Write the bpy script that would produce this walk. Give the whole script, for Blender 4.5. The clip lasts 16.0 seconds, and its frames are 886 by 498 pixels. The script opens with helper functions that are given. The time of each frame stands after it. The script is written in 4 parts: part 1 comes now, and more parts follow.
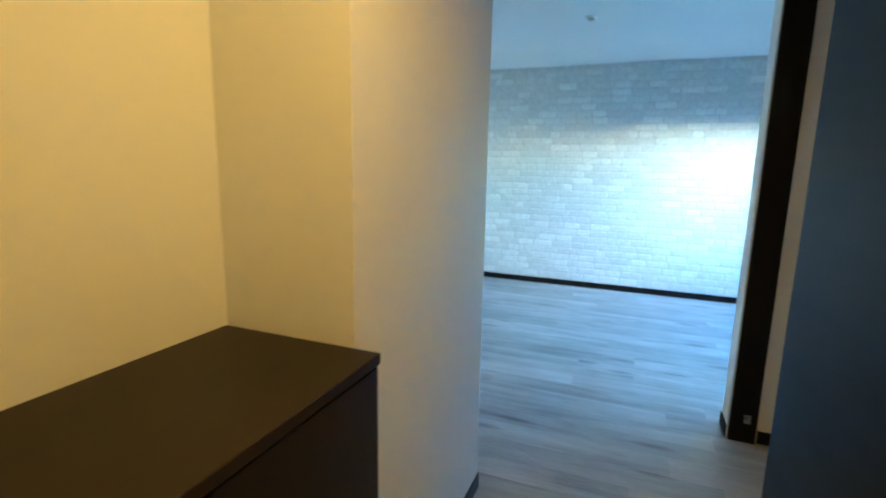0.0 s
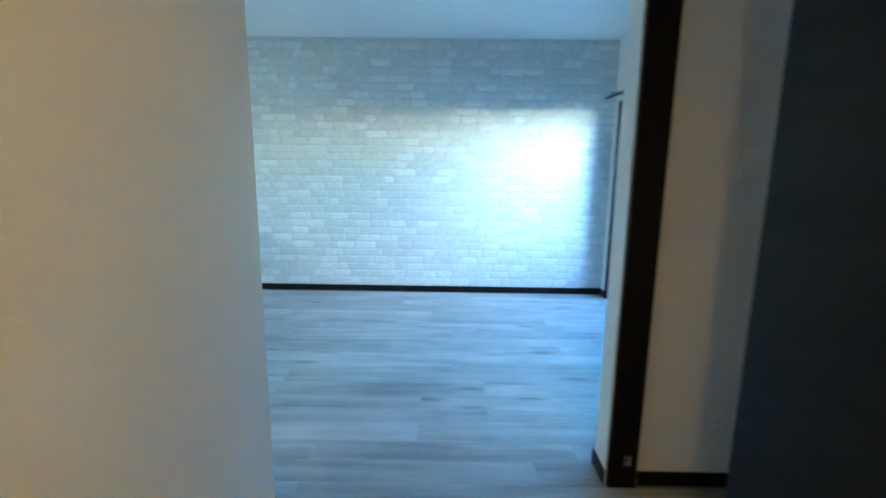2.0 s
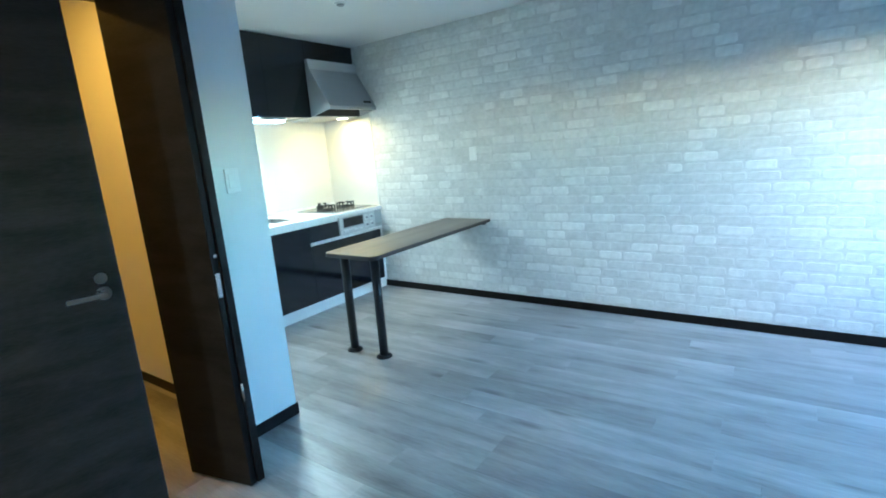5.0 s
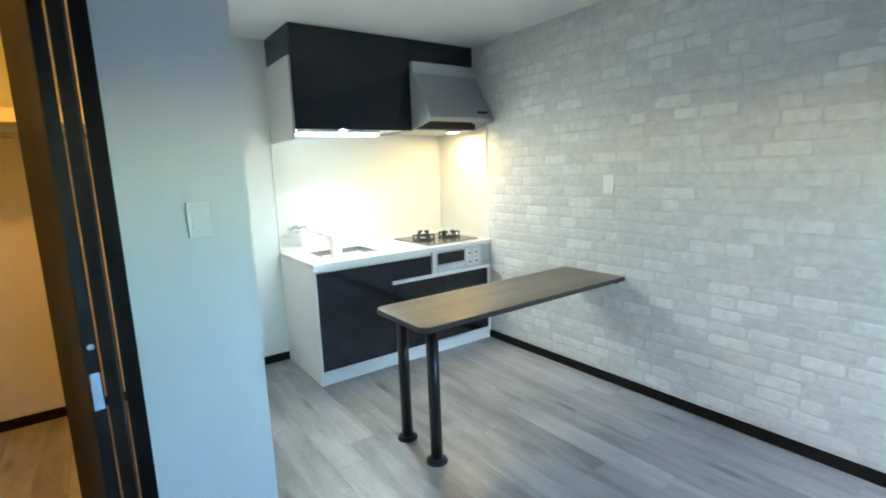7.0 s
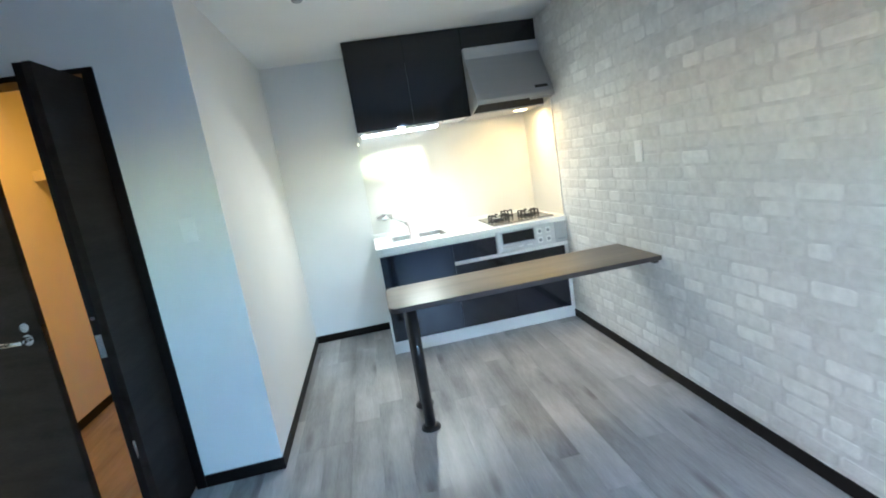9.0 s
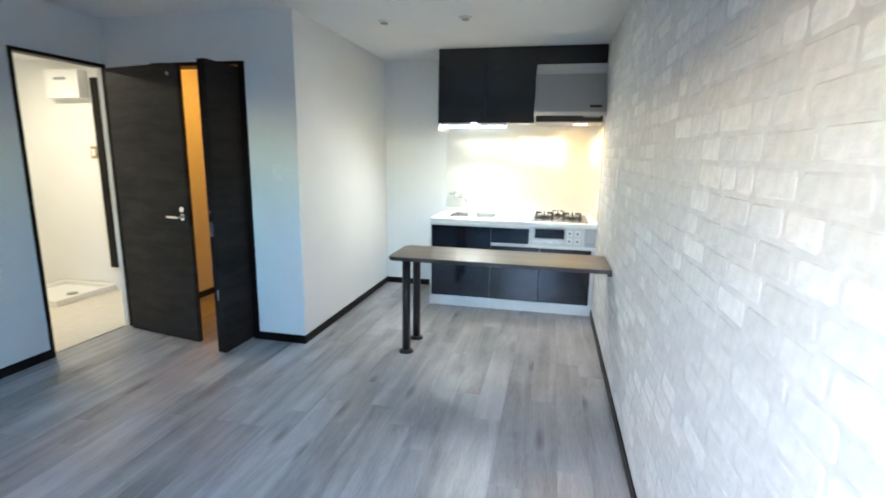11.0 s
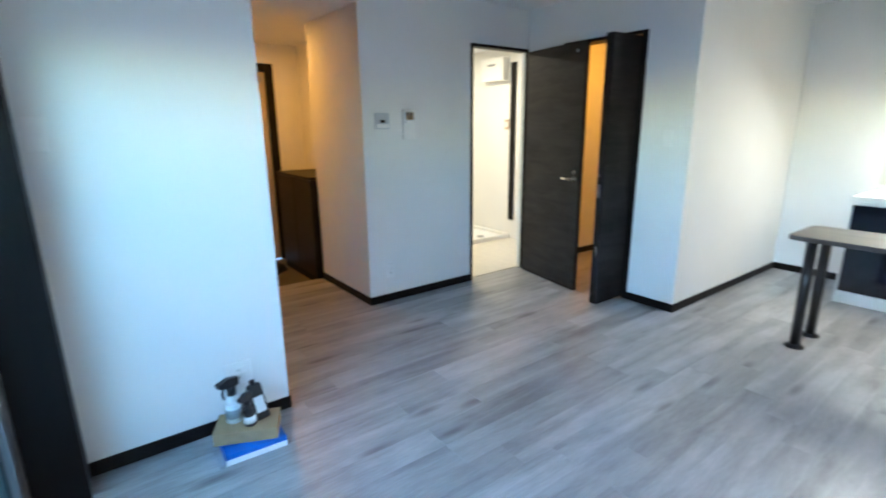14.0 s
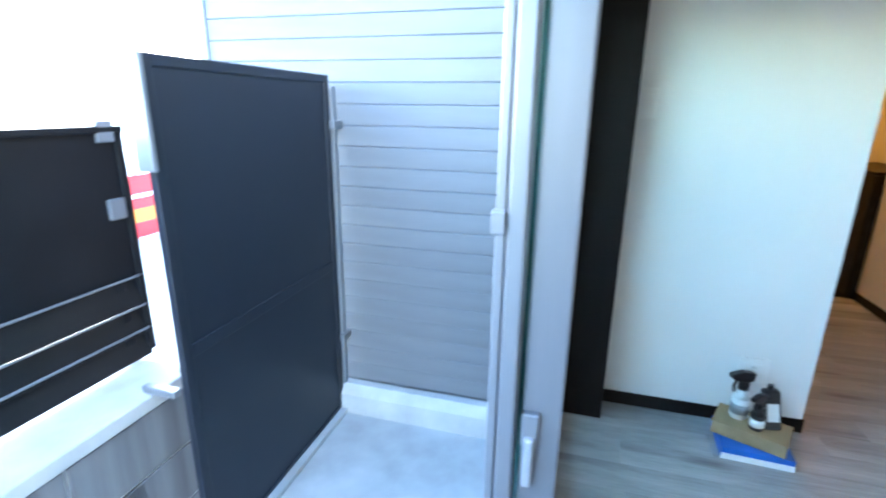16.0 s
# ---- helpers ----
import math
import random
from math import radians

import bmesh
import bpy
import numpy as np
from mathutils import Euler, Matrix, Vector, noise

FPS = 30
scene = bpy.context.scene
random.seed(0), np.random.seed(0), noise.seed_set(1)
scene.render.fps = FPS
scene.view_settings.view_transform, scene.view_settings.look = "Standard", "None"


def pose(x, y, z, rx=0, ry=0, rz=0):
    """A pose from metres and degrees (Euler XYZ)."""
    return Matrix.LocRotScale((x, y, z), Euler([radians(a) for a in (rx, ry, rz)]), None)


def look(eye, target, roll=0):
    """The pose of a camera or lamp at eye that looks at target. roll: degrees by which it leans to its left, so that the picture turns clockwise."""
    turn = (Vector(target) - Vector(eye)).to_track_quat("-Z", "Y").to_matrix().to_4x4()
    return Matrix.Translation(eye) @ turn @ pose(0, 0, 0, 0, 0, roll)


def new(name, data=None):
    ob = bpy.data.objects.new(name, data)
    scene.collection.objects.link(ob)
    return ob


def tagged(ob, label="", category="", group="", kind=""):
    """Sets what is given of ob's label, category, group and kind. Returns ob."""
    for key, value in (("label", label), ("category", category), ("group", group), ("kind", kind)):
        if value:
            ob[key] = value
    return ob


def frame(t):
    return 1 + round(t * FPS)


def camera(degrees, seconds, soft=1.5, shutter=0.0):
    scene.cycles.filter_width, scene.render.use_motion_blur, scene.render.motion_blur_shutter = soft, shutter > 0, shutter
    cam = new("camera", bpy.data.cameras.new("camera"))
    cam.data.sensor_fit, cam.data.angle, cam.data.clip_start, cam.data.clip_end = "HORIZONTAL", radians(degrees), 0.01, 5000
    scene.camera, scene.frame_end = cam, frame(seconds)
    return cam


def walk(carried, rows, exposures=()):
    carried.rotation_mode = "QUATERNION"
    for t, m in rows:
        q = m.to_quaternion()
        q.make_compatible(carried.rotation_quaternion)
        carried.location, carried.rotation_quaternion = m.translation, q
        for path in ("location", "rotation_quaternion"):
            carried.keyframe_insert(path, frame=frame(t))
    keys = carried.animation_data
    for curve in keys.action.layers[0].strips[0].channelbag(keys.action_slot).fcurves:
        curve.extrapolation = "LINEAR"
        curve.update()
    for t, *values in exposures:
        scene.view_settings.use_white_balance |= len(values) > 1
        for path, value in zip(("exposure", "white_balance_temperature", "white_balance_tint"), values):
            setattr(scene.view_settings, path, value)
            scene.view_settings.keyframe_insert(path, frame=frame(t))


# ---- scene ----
cam = camera(84.7, 16.0, soft=1.8, shutter=0.5)
PATH = [
    (0, (0.092, -0.383, 1.357), (-0.641, 1.445, 1.007), 1.1),
    (0.5, (0.09, -0.18, 1.469), (-0.426, 1.685, 0.966), 1.25),
    (1, (-0.104, 0.057, 1.40), (-0.159, 2.012, 0.986), 1.0),
    (1.5, (-0.139, 0.184, 1.414), (0.096, 2.134, 1.037), -0.4),
    (2, (-0.072, 0.45, 1.364), (-0.095, 2.413, 0.98), 0.7),
    (2.5, (-0.017, 0.716, 1.357), (-0.271, 2.667, 0.997), -1.25),
    (3, (0.039, 1.025, 1.416), (-0.269, 2.957, 1.001), -0.2),
    (3.5, (0.05, 1.188, 1.405), (-0.692, 2.995, 0.975), -1.5),
    (6, (-0.212, 1.897, 1.37), (-1.531, 3.36, 1.03), -3.0),
    (6.5, (-0.33, 2.231, 1.425), (-1.842, 3.511, 1.15), -0.9),
    (7, (-0.378, 2.531, 1.436), (-1.987, 3.674, 1.113), -2.2),
    (7.5, (-0.311, 2.825, 1.439), (-2.079, 3.703, 1.12), -0.5),
    (8, (-0.164, 3.047, 1.41), (-2.032, 3.72, 1.172), -1.0),
    (8.5, (0.037, 3.324, 1.412), (-1.885, 3.785, 1.106), -7.2),
    (11, (1.04, 4.752, 1.446), (-0.877, 4.331, 1.063), 0.9),
    (11.5, (1.148, 4.829, 1.44), (-0.72, 4.218, 1.071), 0.8),
    (12, (1.201, 4.846, 1.445), (-0.58, 4.027, 1.049), 0.6),
    (12.5, (1.227, 4.834, 1.439), (-0.488, 3.89, 1.032), 0.3),
    (13, (1.238, 4.818, 1.432), (-0.305, 3.625, 0.989), -1.3),
    (13.5, (1.267, 4.754, 1.412), (-0.144, 3.411, 0.96), -1.5),
    (14, (1.308, 4.713, 1.408), (0.144, 3.164, 0.915), -0.6),
    (14.5, (1.385, 4.679, 1.393), (0.45, 2.969, 0.945), -0.0),
    (15, (1.507, 4.628, 1.391), (1.016, 2.748, 0.917), -0.2),
    (15.5, (1.566, 4.669, 1.389), (1.732, 2.731, 0.922), -0.7),
    (16, (1.631, 4.649, 1.364), (2.151, 2.801, 0.804), 0.8),
]
walk(cam, [(t, look(eye, target, roll)) for t, eye, target, roll in PATH], [(0, 5.25, 4100, -11), (1.5, 5.15, 4050, -11), (3.0, 5.05, 4300, -11), (3.5, 4.95, 4050, -11), (6.0, 5.05, 4780, -3), (7.3, 4.92, 5150, 3), (8.5, 4.9, 5150, 6),
      (11.0, 4.95, 5400, 11), (12.5, 5.05, 5250, 11), (13.0, 5.1, 5350, 11), (14.5, 5.2, 5500, 10), (15.3, 5.15, 5750, 10), (16.0, 5.12, 6050, 10)])

# ---------- world and large lights ----------
world = bpy.data.worlds.new("sky")
scene.world = world
world.use_nodes = True
wn = world.node_tree
bg = wn.nodes["Background"]
sky = wn.nodes.new("ShaderNodeTexSky")
sky.sky_type = "NISHITA"
sky.sun_disc = False
sky.sun_elevation = radians(21)
sky.sun_rotation = radians(116)
sky.air_density, sky.dust_density, sky.ozone_density = 1.1, 0.55, 2.0
wn.links.new(sky.outputs[0], bg.inputs[0])
bg.inputs[1].default_value = 0.15


def lamp(name, kind, m, power, color, size=0.1, size_y=None, spot=None, blend=0.5):
    data = bpy.data.lights.new(name, kind)
    data.energy, data.color = power, color
    if kind == "AREA":
        data.size = size
        if size_y:
            data.shape, data.size_y = "RECTANGLE", size_y
        else:
            data.shape = "DISK"
    elif kind == "SUN":
        data.angle = size
    else:
        data.shadow_soft_size = size
    if spot:
        data.spot_size, data.spot_blend = radians(spot), blend
    ob = new(name, data)
    ob.matrix_world = m
    return ob


# soft daylight from the bright sky over the yard, from the east-south-east
lamp("sun", "SUN", look((10.0, -5.0, 4.29), (0, 0, 0)), 0.02, (1.0, 0.88, 0.70), radians(13))
WARM, WARM2, COOL, SOFT = (1.0, 0.40, 0.035), (1.0, 0.60, 0.20), (1.0, 0.93, 0.72), (1.0, 0.80, 0.48)
lamp("led_lamp", "AREA", look((-3.67, 4.00, 1.694), (-3.17, 4.06, 0.94)), 0.74, COOL, 0.05, 0.56).data.spread = radians(172)
lamp("hood_lamp", "AREA", look((-3.62, 4.98, 1.718), (-3.64, 4.98, 0)), 0.24, WARM2, 0.07)
lamp("hall_lamp", "AREA", look((-0.03, 0.13, 2.236), (-0.03, 0.13, 0)), 0.35, WARM, 0.10)
lamp("closet_lamp", "AREA", look((-3.0, 2.1, 2.36), (-3.0, 2.1, 0)), 0.46, WARM, 0.12)
lamp("bath_lamp", "AREA", look((-2.0, 0.2, 2.28), (-2.0, 0.2, 0)), 1.05, SOFT, 0.20)


# ---------- materials ----------
def mat(name, color, rough=0.5, metal=0.0, var=0.06, vscale=3.0, bump=0.0, bscale=200.0, stretch=(1, 1, 1), coat=0.0, random_value=0.0, spec=0.5, skew=1.0):
    m = bpy.data.materials.new(name)
    m.use_nodes = True
    nt = m.node_tree
    b = nt.nodes["Principled BSDF"]
    b.inputs["Roughness"].default_value, b.inputs["Metallic"].default_value = rough, metal
    b.inputs["Coat Weight"].default_value = coat
    b.inputs["Specular IOR Level"].default_value = spec
    tc = nt.nodes.new("ShaderNodeTexCoord")
    mp = nt.nodes.new("ShaderNodeMapping")
    mp.inputs["Scale"].default_value = stretch
    nt.links.new(tc.outputs["Object"], mp.inputs[0])
    n1 = nt.nodes.new("ShaderNodeTexNoise")
    n1.inputs["Scale"].default_value, n1.inputs["Detail"].default_value = vscale, 5
    nt.links.new(mp.outputs[0], n1.inputs[0])
    ramp = nt.nodes.new("ShaderNodeValToRGB")
    lo = [c * (1 - var * 2) for c in color]
    hi = [min(1, c * (1 + var * 2)) for c in color]
    ramp.color_ramp.elements[0].position, ramp.color_ramp.elements[1].position = 0.3, 0.7
    ramp.color_ramp.elements[0].color, ramp.color_ramp.elements[1].color = (*lo, 1), (*hi, 1)
    nt.links.new(n1.outputs[0], ramp.inputs[0])
    col = ramp.outputs[0]
    if random_value:
        info = nt.nodes.new("ShaderNodeObjectInfo")
        mr = nt.nodes.new("ShaderNodeMapRange")
        mr.inputs[3].default_value, mr.inputs[4].default_value = 1 - random_value, 1 + random_value
        pw = nt.nodes.new("ShaderNodeMath")
        pw.operation = "POWER"
        pw.inputs[1].default_value = skew
        nt.links.new(info.outputs["Random"], pw.inputs[0])
        nt.links.new(pw.outputs[0], mr.inputs[0])
        hs = nt.nodes.new("ShaderNodeHueSaturation")
        nt.links.new(mr.outputs[0], hs.inputs["Value"])
        nt.links.new(col, hs.inputs["Color"])
        col = hs.outputs[0]
    nt.links.new(col, b.inputs["Base Color"])
    rr = nt.nodes.new("ShaderNodeMapRange")
    rr.inputs[3].default_value, rr.inputs[4].default_value = max(0.02, rough - 0.06), min(1, rough + 0.06)
    nt.links.new(n1.outputs[0], rr.inputs[0])
    nt.links.new(rr.outputs[0], b.inputs["Roughness"])
    if bump:
        n2 = nt.nodes.new("ShaderNodeTexNoise")
        n2.inputs["Scale"].default_value, n2.inputs["Detail"].default_value = bscale, 3
        nt.links.new(mp.outputs[0], n2.inputs[0])
        bp = nt.nodes.new("ShaderNodeBump")
        bp.inputs["Strength"].default_value, bp.inputs["Distance"].default_value = bump, 0.002
        nt.links.new(n2.outputs[0], bp.inputs["Height"])
        nt.links.new(bp.outputs[0], b.inputs["Normal"])
    return m


def glow(name, color, strength):
    m = bpy.data.materials.new(name)
    m.use_nodes = True
    b = m.node_tree.nodes["Principled BSDF"]
    b.inputs["Base Color"].default_value = (0.9, 0.9, 0.9, 1)
    b.inputs["Emission Color"].default_value = (*color, 1)
    b.inputs["Emission Strength"].default_value = strength
    return m


def glass(name, color):
    m = bpy.data.materials.new(name)
    m.use_nodes = True
    nt = m.node_tree
    nt.nodes.remove(nt.nodes["Principled BSDF"])
    t, g, mix = nt.nodes.new("ShaderNodeBsdfTransparent"), nt.nodes.new("ShaderNodeBsdfGlossy"), nt.nodes.new("ShaderNodeMixShader")
    t.inputs[0].default_value = (*color, 1)
    g.inputs["Roughness"].default_value = 0.03
    lw = nt.nodes.new("ShaderNodeLayerWeight")
    lw.inputs[0].default_value = 0.5
    pw = nt.nodes.new("ShaderNodeMath")
    pw.operation = "POWER"
    pw.inputs[1].default_value = 4.0
    nt.links.new(lw.outputs["Facing"], pw.inputs[0])
    ad = nt.nodes.new("ShaderNodeMath")
    ad.operation = "MULTIPLY_ADD"
    ad.inputs[1].default_value, ad.inputs[2].default_value = 0.94, 0.04
    nt.links.new(pw.outputs[0], ad.inputs[0])
    nt.links.new(ad.outputs[0], mix.inputs[0])
    g.inputs[0].default_value = (0.62, 0.90, 0.86, 1)
    nt.links.new(t.outputs[0], mix.inputs[1])
    nt.links.new(g.outputs[0], mix.inputs[2])
    nt.links.new(mix.outputs[0], nt.nodes["Material Output"].inputs[0])
    return m


def wood(name, dark, light, along, rough=0.45, random_value=0.0, knots=False, grain=9.0, spread=(0.33, 0.66)):
    """Wood grain along one axis ('x', 'y' or 'z')."""
    m = bpy.data.materials.new(name)
    m.use_nodes = True
    nt = m.node_tree
    L = nt.links.new
    b = nt.nodes["Principled BSDF"]
    tc = nt.nodes.new("ShaderNodeTexCoord")
    info = nt.nodes.new("ShaderNodeObjectInfo")
    add = nt.nodes.new("ShaderNodeVectorMath")
    add.operation = "MULTIPLY_ADD"
    add.inputs[1].default_value = (37.0, 53.0, 11.0)
    L(info.outputs["Random"], add.inputs[0])
    L(tc.outputs["Object"], add.inputs[2])
    mp = nt.nodes.new("ShaderNodeMapping")
    s = {"x": (0.10, 1, 1), "y": (1, 0.10, 1), "z": (1, 1, 0.10)}[along]
    mp.inputs["Scale"].default_value = s
    L(add.outputs[0], mp.inputs[0])
    n1 = nt.nodes.new("ShaderNodeTexNoise")
    n1.inputs["Scale"].default_value, n1.inputs["Detail"].default_value, n1.inputs["Distortion"].default_value = grain, 6, 0.6
    n2 = nt.nodes.new("ShaderNodeTexNoise")
    n2.inputs["Scale"].default_value, n2.inputs["Detail"].default_value = grain * 14, 3
    n3 = nt.nodes.new("ShaderNodeTexNoise")
    n3.inputs["Scale"].default_value, n3.inputs["Detail"].default_value = 2.6, 2
    L(mp.outputs[0], n1.inputs[0])
    L(mp.outputs[0], n2.inputs[0])
    L(add.outputs[0], n3.inputs[0])
    ramp = nt.nodes.new("ShaderNodeValToRGB")
    ramp.color_ramp.elements[0].position, ramp.color_ramp.elements[1].position = spread
    ramp.color_ramp.elements[0].color, ramp.color_ramp.elements[1].color = (*dark, 1), (*light, 1)
    mix = nt.nodes.new("ShaderNodeMix")
    mix.inputs[0].default_value = 0.30
    L(n1.outputs[0], mix.inputs[2])
    L(n2.outputs[0], mix.inputs[3])
    mix2 = nt.nodes.new("ShaderNodeMix")
    mix2.inputs[0].default_value = 0.32
    L(mix.outputs[0], mix2.inputs[2])
    L(n3.outputs[0], mix2.inputs[3])
    L(mix2.outputs[0], ramp.inputs[0])
    col = ramp.outputs[0]
    if knots:
        vo = nt.nodes.new("ShaderNodeTexVoronoi")
        vo.voronoi_dimensions = "2D"
        vo.inputs["Scale"].default_value = 3.0
        mk = nt.nodes.new("ShaderNodeMapping")
        mk.inputs["Scale"].default_value = {"x": (0.26, 1, 1), "y": (1, 0.26, 1), "z": (1, 1, 0.26)}[along]
        L(add.outputs[0], mk.inputs[0])
        L(mk.outputs[0], vo.inputs[0])
        kr = nt.nodes.new("ShaderNodeValToRGB")
        kr.color_ramp.elements[0].position, kr.color_ramp.elements[1].position = 0.02, 0.10
        kr.color_ramp.elements[0].color, kr.color_ramp.elements[1].color = (0.36, 0.34, 0.33, 1), (1, 1, 1, 1)
        L(vo.outputs[0], kr.inputs[0])
        mm = nt.nodes.new("ShaderNodeMix")
        mm.data_type, mm.blend_type = "RGBA", "MULTIPLY"
        mm.inputs[0].default_value = 0.75
        L(col, mm.inputs[6])
        L(kr.outputs[0], mm.inputs[7])
        col = mm.outputs[2]
    if random_value:
        mr = nt.nodes.new("ShaderNodeMapRange")
        mr.inputs[3].default_value, mr.inputs[4].default_value = 1 - random_value, 1 + random_value
        L(info.outputs["Random"], mr.inputs[0])
        hs = nt.nodes.new("ShaderNodeHueSaturation")
        L(mr.outputs[0], hs.inputs["Value"])
        L(col, hs.inputs["Color"])
        col = hs.outputs[0]
    L(col, b.inputs["Base Color"])
    b.inputs["Roughness"].default_value = rough
    bp = nt.nodes.new("ShaderNodeBump")
    bp.inputs["Strength"].default_value, bp.inputs["Distance"].default_value = 0.25, 0.0015
    L(mix.outputs[0], bp.inputs["Height"])
    L(bp.outputs[0], b.inputs["Normal"])
    return m


def brick_stuff():
    """The brick paper for the joined bricks: it varies from brick to brick by island."""
    m = M_BRICK.copy()
    nt = m.node_tree
    geo = nt.nodes.new("ShaderNodeNewGeometry")
    for n in nt.nodes:
        if n.bl_idname == "ShaderNodeObjectInfo":
            for l in list(n.outputs["Random"].links):
                nt.links.new(geo.outputs["Random Per Island"], l.to_socket)
    return m


M_WALL = mat("white_wallpaper", (0.80, 0.80, 0.78), 0.75, var=0.012, vscale=1.6, bump=0.35, bscale=260)
M_CEIL = mat("ceiling_paper", (0.80, 0.80, 0.79), 0.8, var=0.012, vscale=1.5, bump=0.3, bscale=240)
M_MORTAR = mat("brick_paper_joint", (0.625, 0.625, 0.61), 0.8, var=0.06, vscale=18, bump=0.3, bscale=300)
M_BRICK = mat("brick_paper", (0.69, 0.69, 0.67), 0.78, var=0.045, vscale=26, bump=0.7, bscale=90, random_value=0.11, skew=1.7)
M_BRICK2 = brick_stuff()
M_PLANK = wood("grey_oak_vinyl", (0.14, 0.136, 0.134), (0.52, 0.515, 0.51), "x", 0.36, 0.17, knots=True, grain=11, spread=(0.29, 0.69))
M_PLANK.node_tree.nodes["Principled BSDF"].inputs["Specular IOR Level"].default_value = 0.8
M_DOOR = wood("dark_door_veneer", (0.006, 0.005, 0.0045), (0.030, 0.025, 0.022), "x", 0.50, grain=14)
M_LEAF = wood("dark_leaf_veneer", (0.010, 0.0085, 0.0075), (0.046, 0.038, 0.032), "y", 0.50, grain=14)
# same door veneer as M_LEAF, with the hall's shade mixed into the colour
M_LEAF_SHADED = wood("shaded_leaf_veneer", (0.003, 0.0035, 0.004), (0.015, 0.016, 0.019), "y", 0.50, grain=14)
for m in (M_LEAF, M_LEAF_SHADED):
    m.node_tree.nodes["Principled BSDF"].inputs["Specular IOR Level"].default_value = 0.11
M_DOOR.node_tree.nodes["Principled BSDF"].inputs["Specular IOR Level"].default_value = 0.11
M_FRAME = mat("dark_brown_frame", (0.009, 0.0075, 0.007), 0.48, spec=0.15, var=0.15, vscale=8, bump=0.1, bscale=120, stretch=(1, 1, 0.1))
M_SHOE = wood("dark_cabinet_laminate", (0.010, 0.0065, 0.0045), (0.023, 0.0145, 0.009), "y", 0.45, grain=10)
M_SHOE.node_tree.nodes["Principled BSDF"].inputs["Specular IOR Level"].default_value = 0.25
M_TABLE = wood("brown_table_laminate", (0.042, 0.031, 0.022), (0.185, 0.142, 0.102), "y", 0.32, grain=9)
M_EDGE = mat("dark_brown_edge_band", (0.036, 0.029, 0.027), 0.42, var=0.12, vscale=14)
M_BLACK = mat("black_painted_steel", (0.010, 0.010, 0.012), 0.30, var=0.2, vscale=30)
M_NAVY = mat("navy_gloss_panel", (0.004, 0.006, 0.012), 0.09, var=0.1, vscale=2, spec=0.6)
M_WHITE = mat("white_laminate", (0.78, 0.78, 0.76), 0.45, var=0.01, vscale=2)
M_COUNTER = mat("white_solid_counter", (0.82, 0.82, 0.79), 0.16, var=0.01, vscale=6)
M_SPLASH = mat("glossy_splash_panel", (0.72, 0.71, 0.66), 0.07, var=0.008, vscale=2)
M_PLASTIC = mat("white_plastic", (0.84, 0.84, 0.82), 0.35, var=0.01, vscale=20)
M_CTRL = mat("grey_white_plastic", (0.50, 0.53, 0.57), 0.4, var=0.02, vscale=20)
M_GREYP = mat("grey_plastic", (0.30, 0.31, 0.32), 0.4, var=0.03, vscale=20)
M_SILVER = mat("silver_paint", (0.42, 0.43, 0.44), 0.36, 0.35, var=0.012, vscale=40, stretch=(1, 0.05, 1))
M_HOB = mat("grey_glass_hob_top", (0.13, 0.13, 0.13), 0.16, var=0.05, vscale=30)
M_STEEL = mat("brushed_steel", (0.55, 0.55, 0.55), 0.25, 1.0, var=0.05, vscale=60, stretch=(1, 0.05, 1))
M_CHROME = mat("chrome", (0.75, 0.75, 0.75), 0.08, 1.0, var=0.01)
M_IRON = mat("black_iron", (0.018, 0.018, 0.018), 0.55, var=0.2, vscale=50)
M_DARKGLASS = mat("dark_glass", (0.01, 0.01, 0.012), 0.05, var=0.05)
M_ALU = mat("aluminium_frame", (0.19, 0.195, 0.21), 0.40, 0.35, var=0.03, vscale=30, stretch=(1, 1, 0.05))
M_SINK = mat("satin_sink_steel", (0.30, 0.30, 0.30), 0.35, 1.0, var=0.06, vscale=40)
M_LOCK = mat("pale_grey_cast_handle", (0.34, 0.35, 0.37), 0.35, 0.3, var=0.03, vscale=20)
M_PANEL2 = mat("pale_silver_panel", (0.60, 0.60, 0.59), 0.34, 0.25, var=0.03, vscale=40, stretch=(1, 0.05, 1))
M_RUBBER = mat("dark_gasket", (0.02, 0.022, 0.022), 0.6, var=0.1)
M_GLASS = glass("green_tint_glass", (0.83, 0.905, 0.88))
M_GENKAN = mat("entrance_tile", (0.11, 0.095, 0.08), 0.55, var=0.12, vscale=18, bump=0.3, bscale=120)
M_EDOOR = mat("beige_steel_door", (0.50, 0.44, 0.34), 0.45, var=0.03, vscale=3, bump=0.15, bscale=220)
M_BATHF = mat("cream_sheet_floor", (0.66, 0.62, 0.54), 0.4, var=0.03, vscale=14)
M_CARD = mat("brown_cardboard", (0.40, 0.27, 0.14), 0.8, var=0.06, vscale=14, bump=0.2, bscale=90, stretch=(1, 0.2, 1))
M_BLUE = mat("blue_printed_card", (0.02, 0.14, 0.55), 0.35, var=0.06, vscale=10)
M_PINK = mat("pale_pink_plastic", (0.82, 0.72, 0.69), 0.35, var=0.02)
M_SIDING = mat("grey_white_siding", (0.135, 0.138, 0.147), 0.6, var=0.08, vscale=9, bump=1.0, bscale=24, stretch=(0.14, 1, 1), random_value=0.05)
M_CONC = mat("pale_concrete", (0.38, 0.378, 0.37), 0.85, var=0.08, vscale=6, bump=0.5, bscale=120)
M_BLOCK = mat("grey_concrete_block", (0.12, 0.12, 0.125), 0.9, var=0.22, vscale=10, bump=1.0, bscale=60, stretch=(1, 1, 0.08), random_value=0.08)
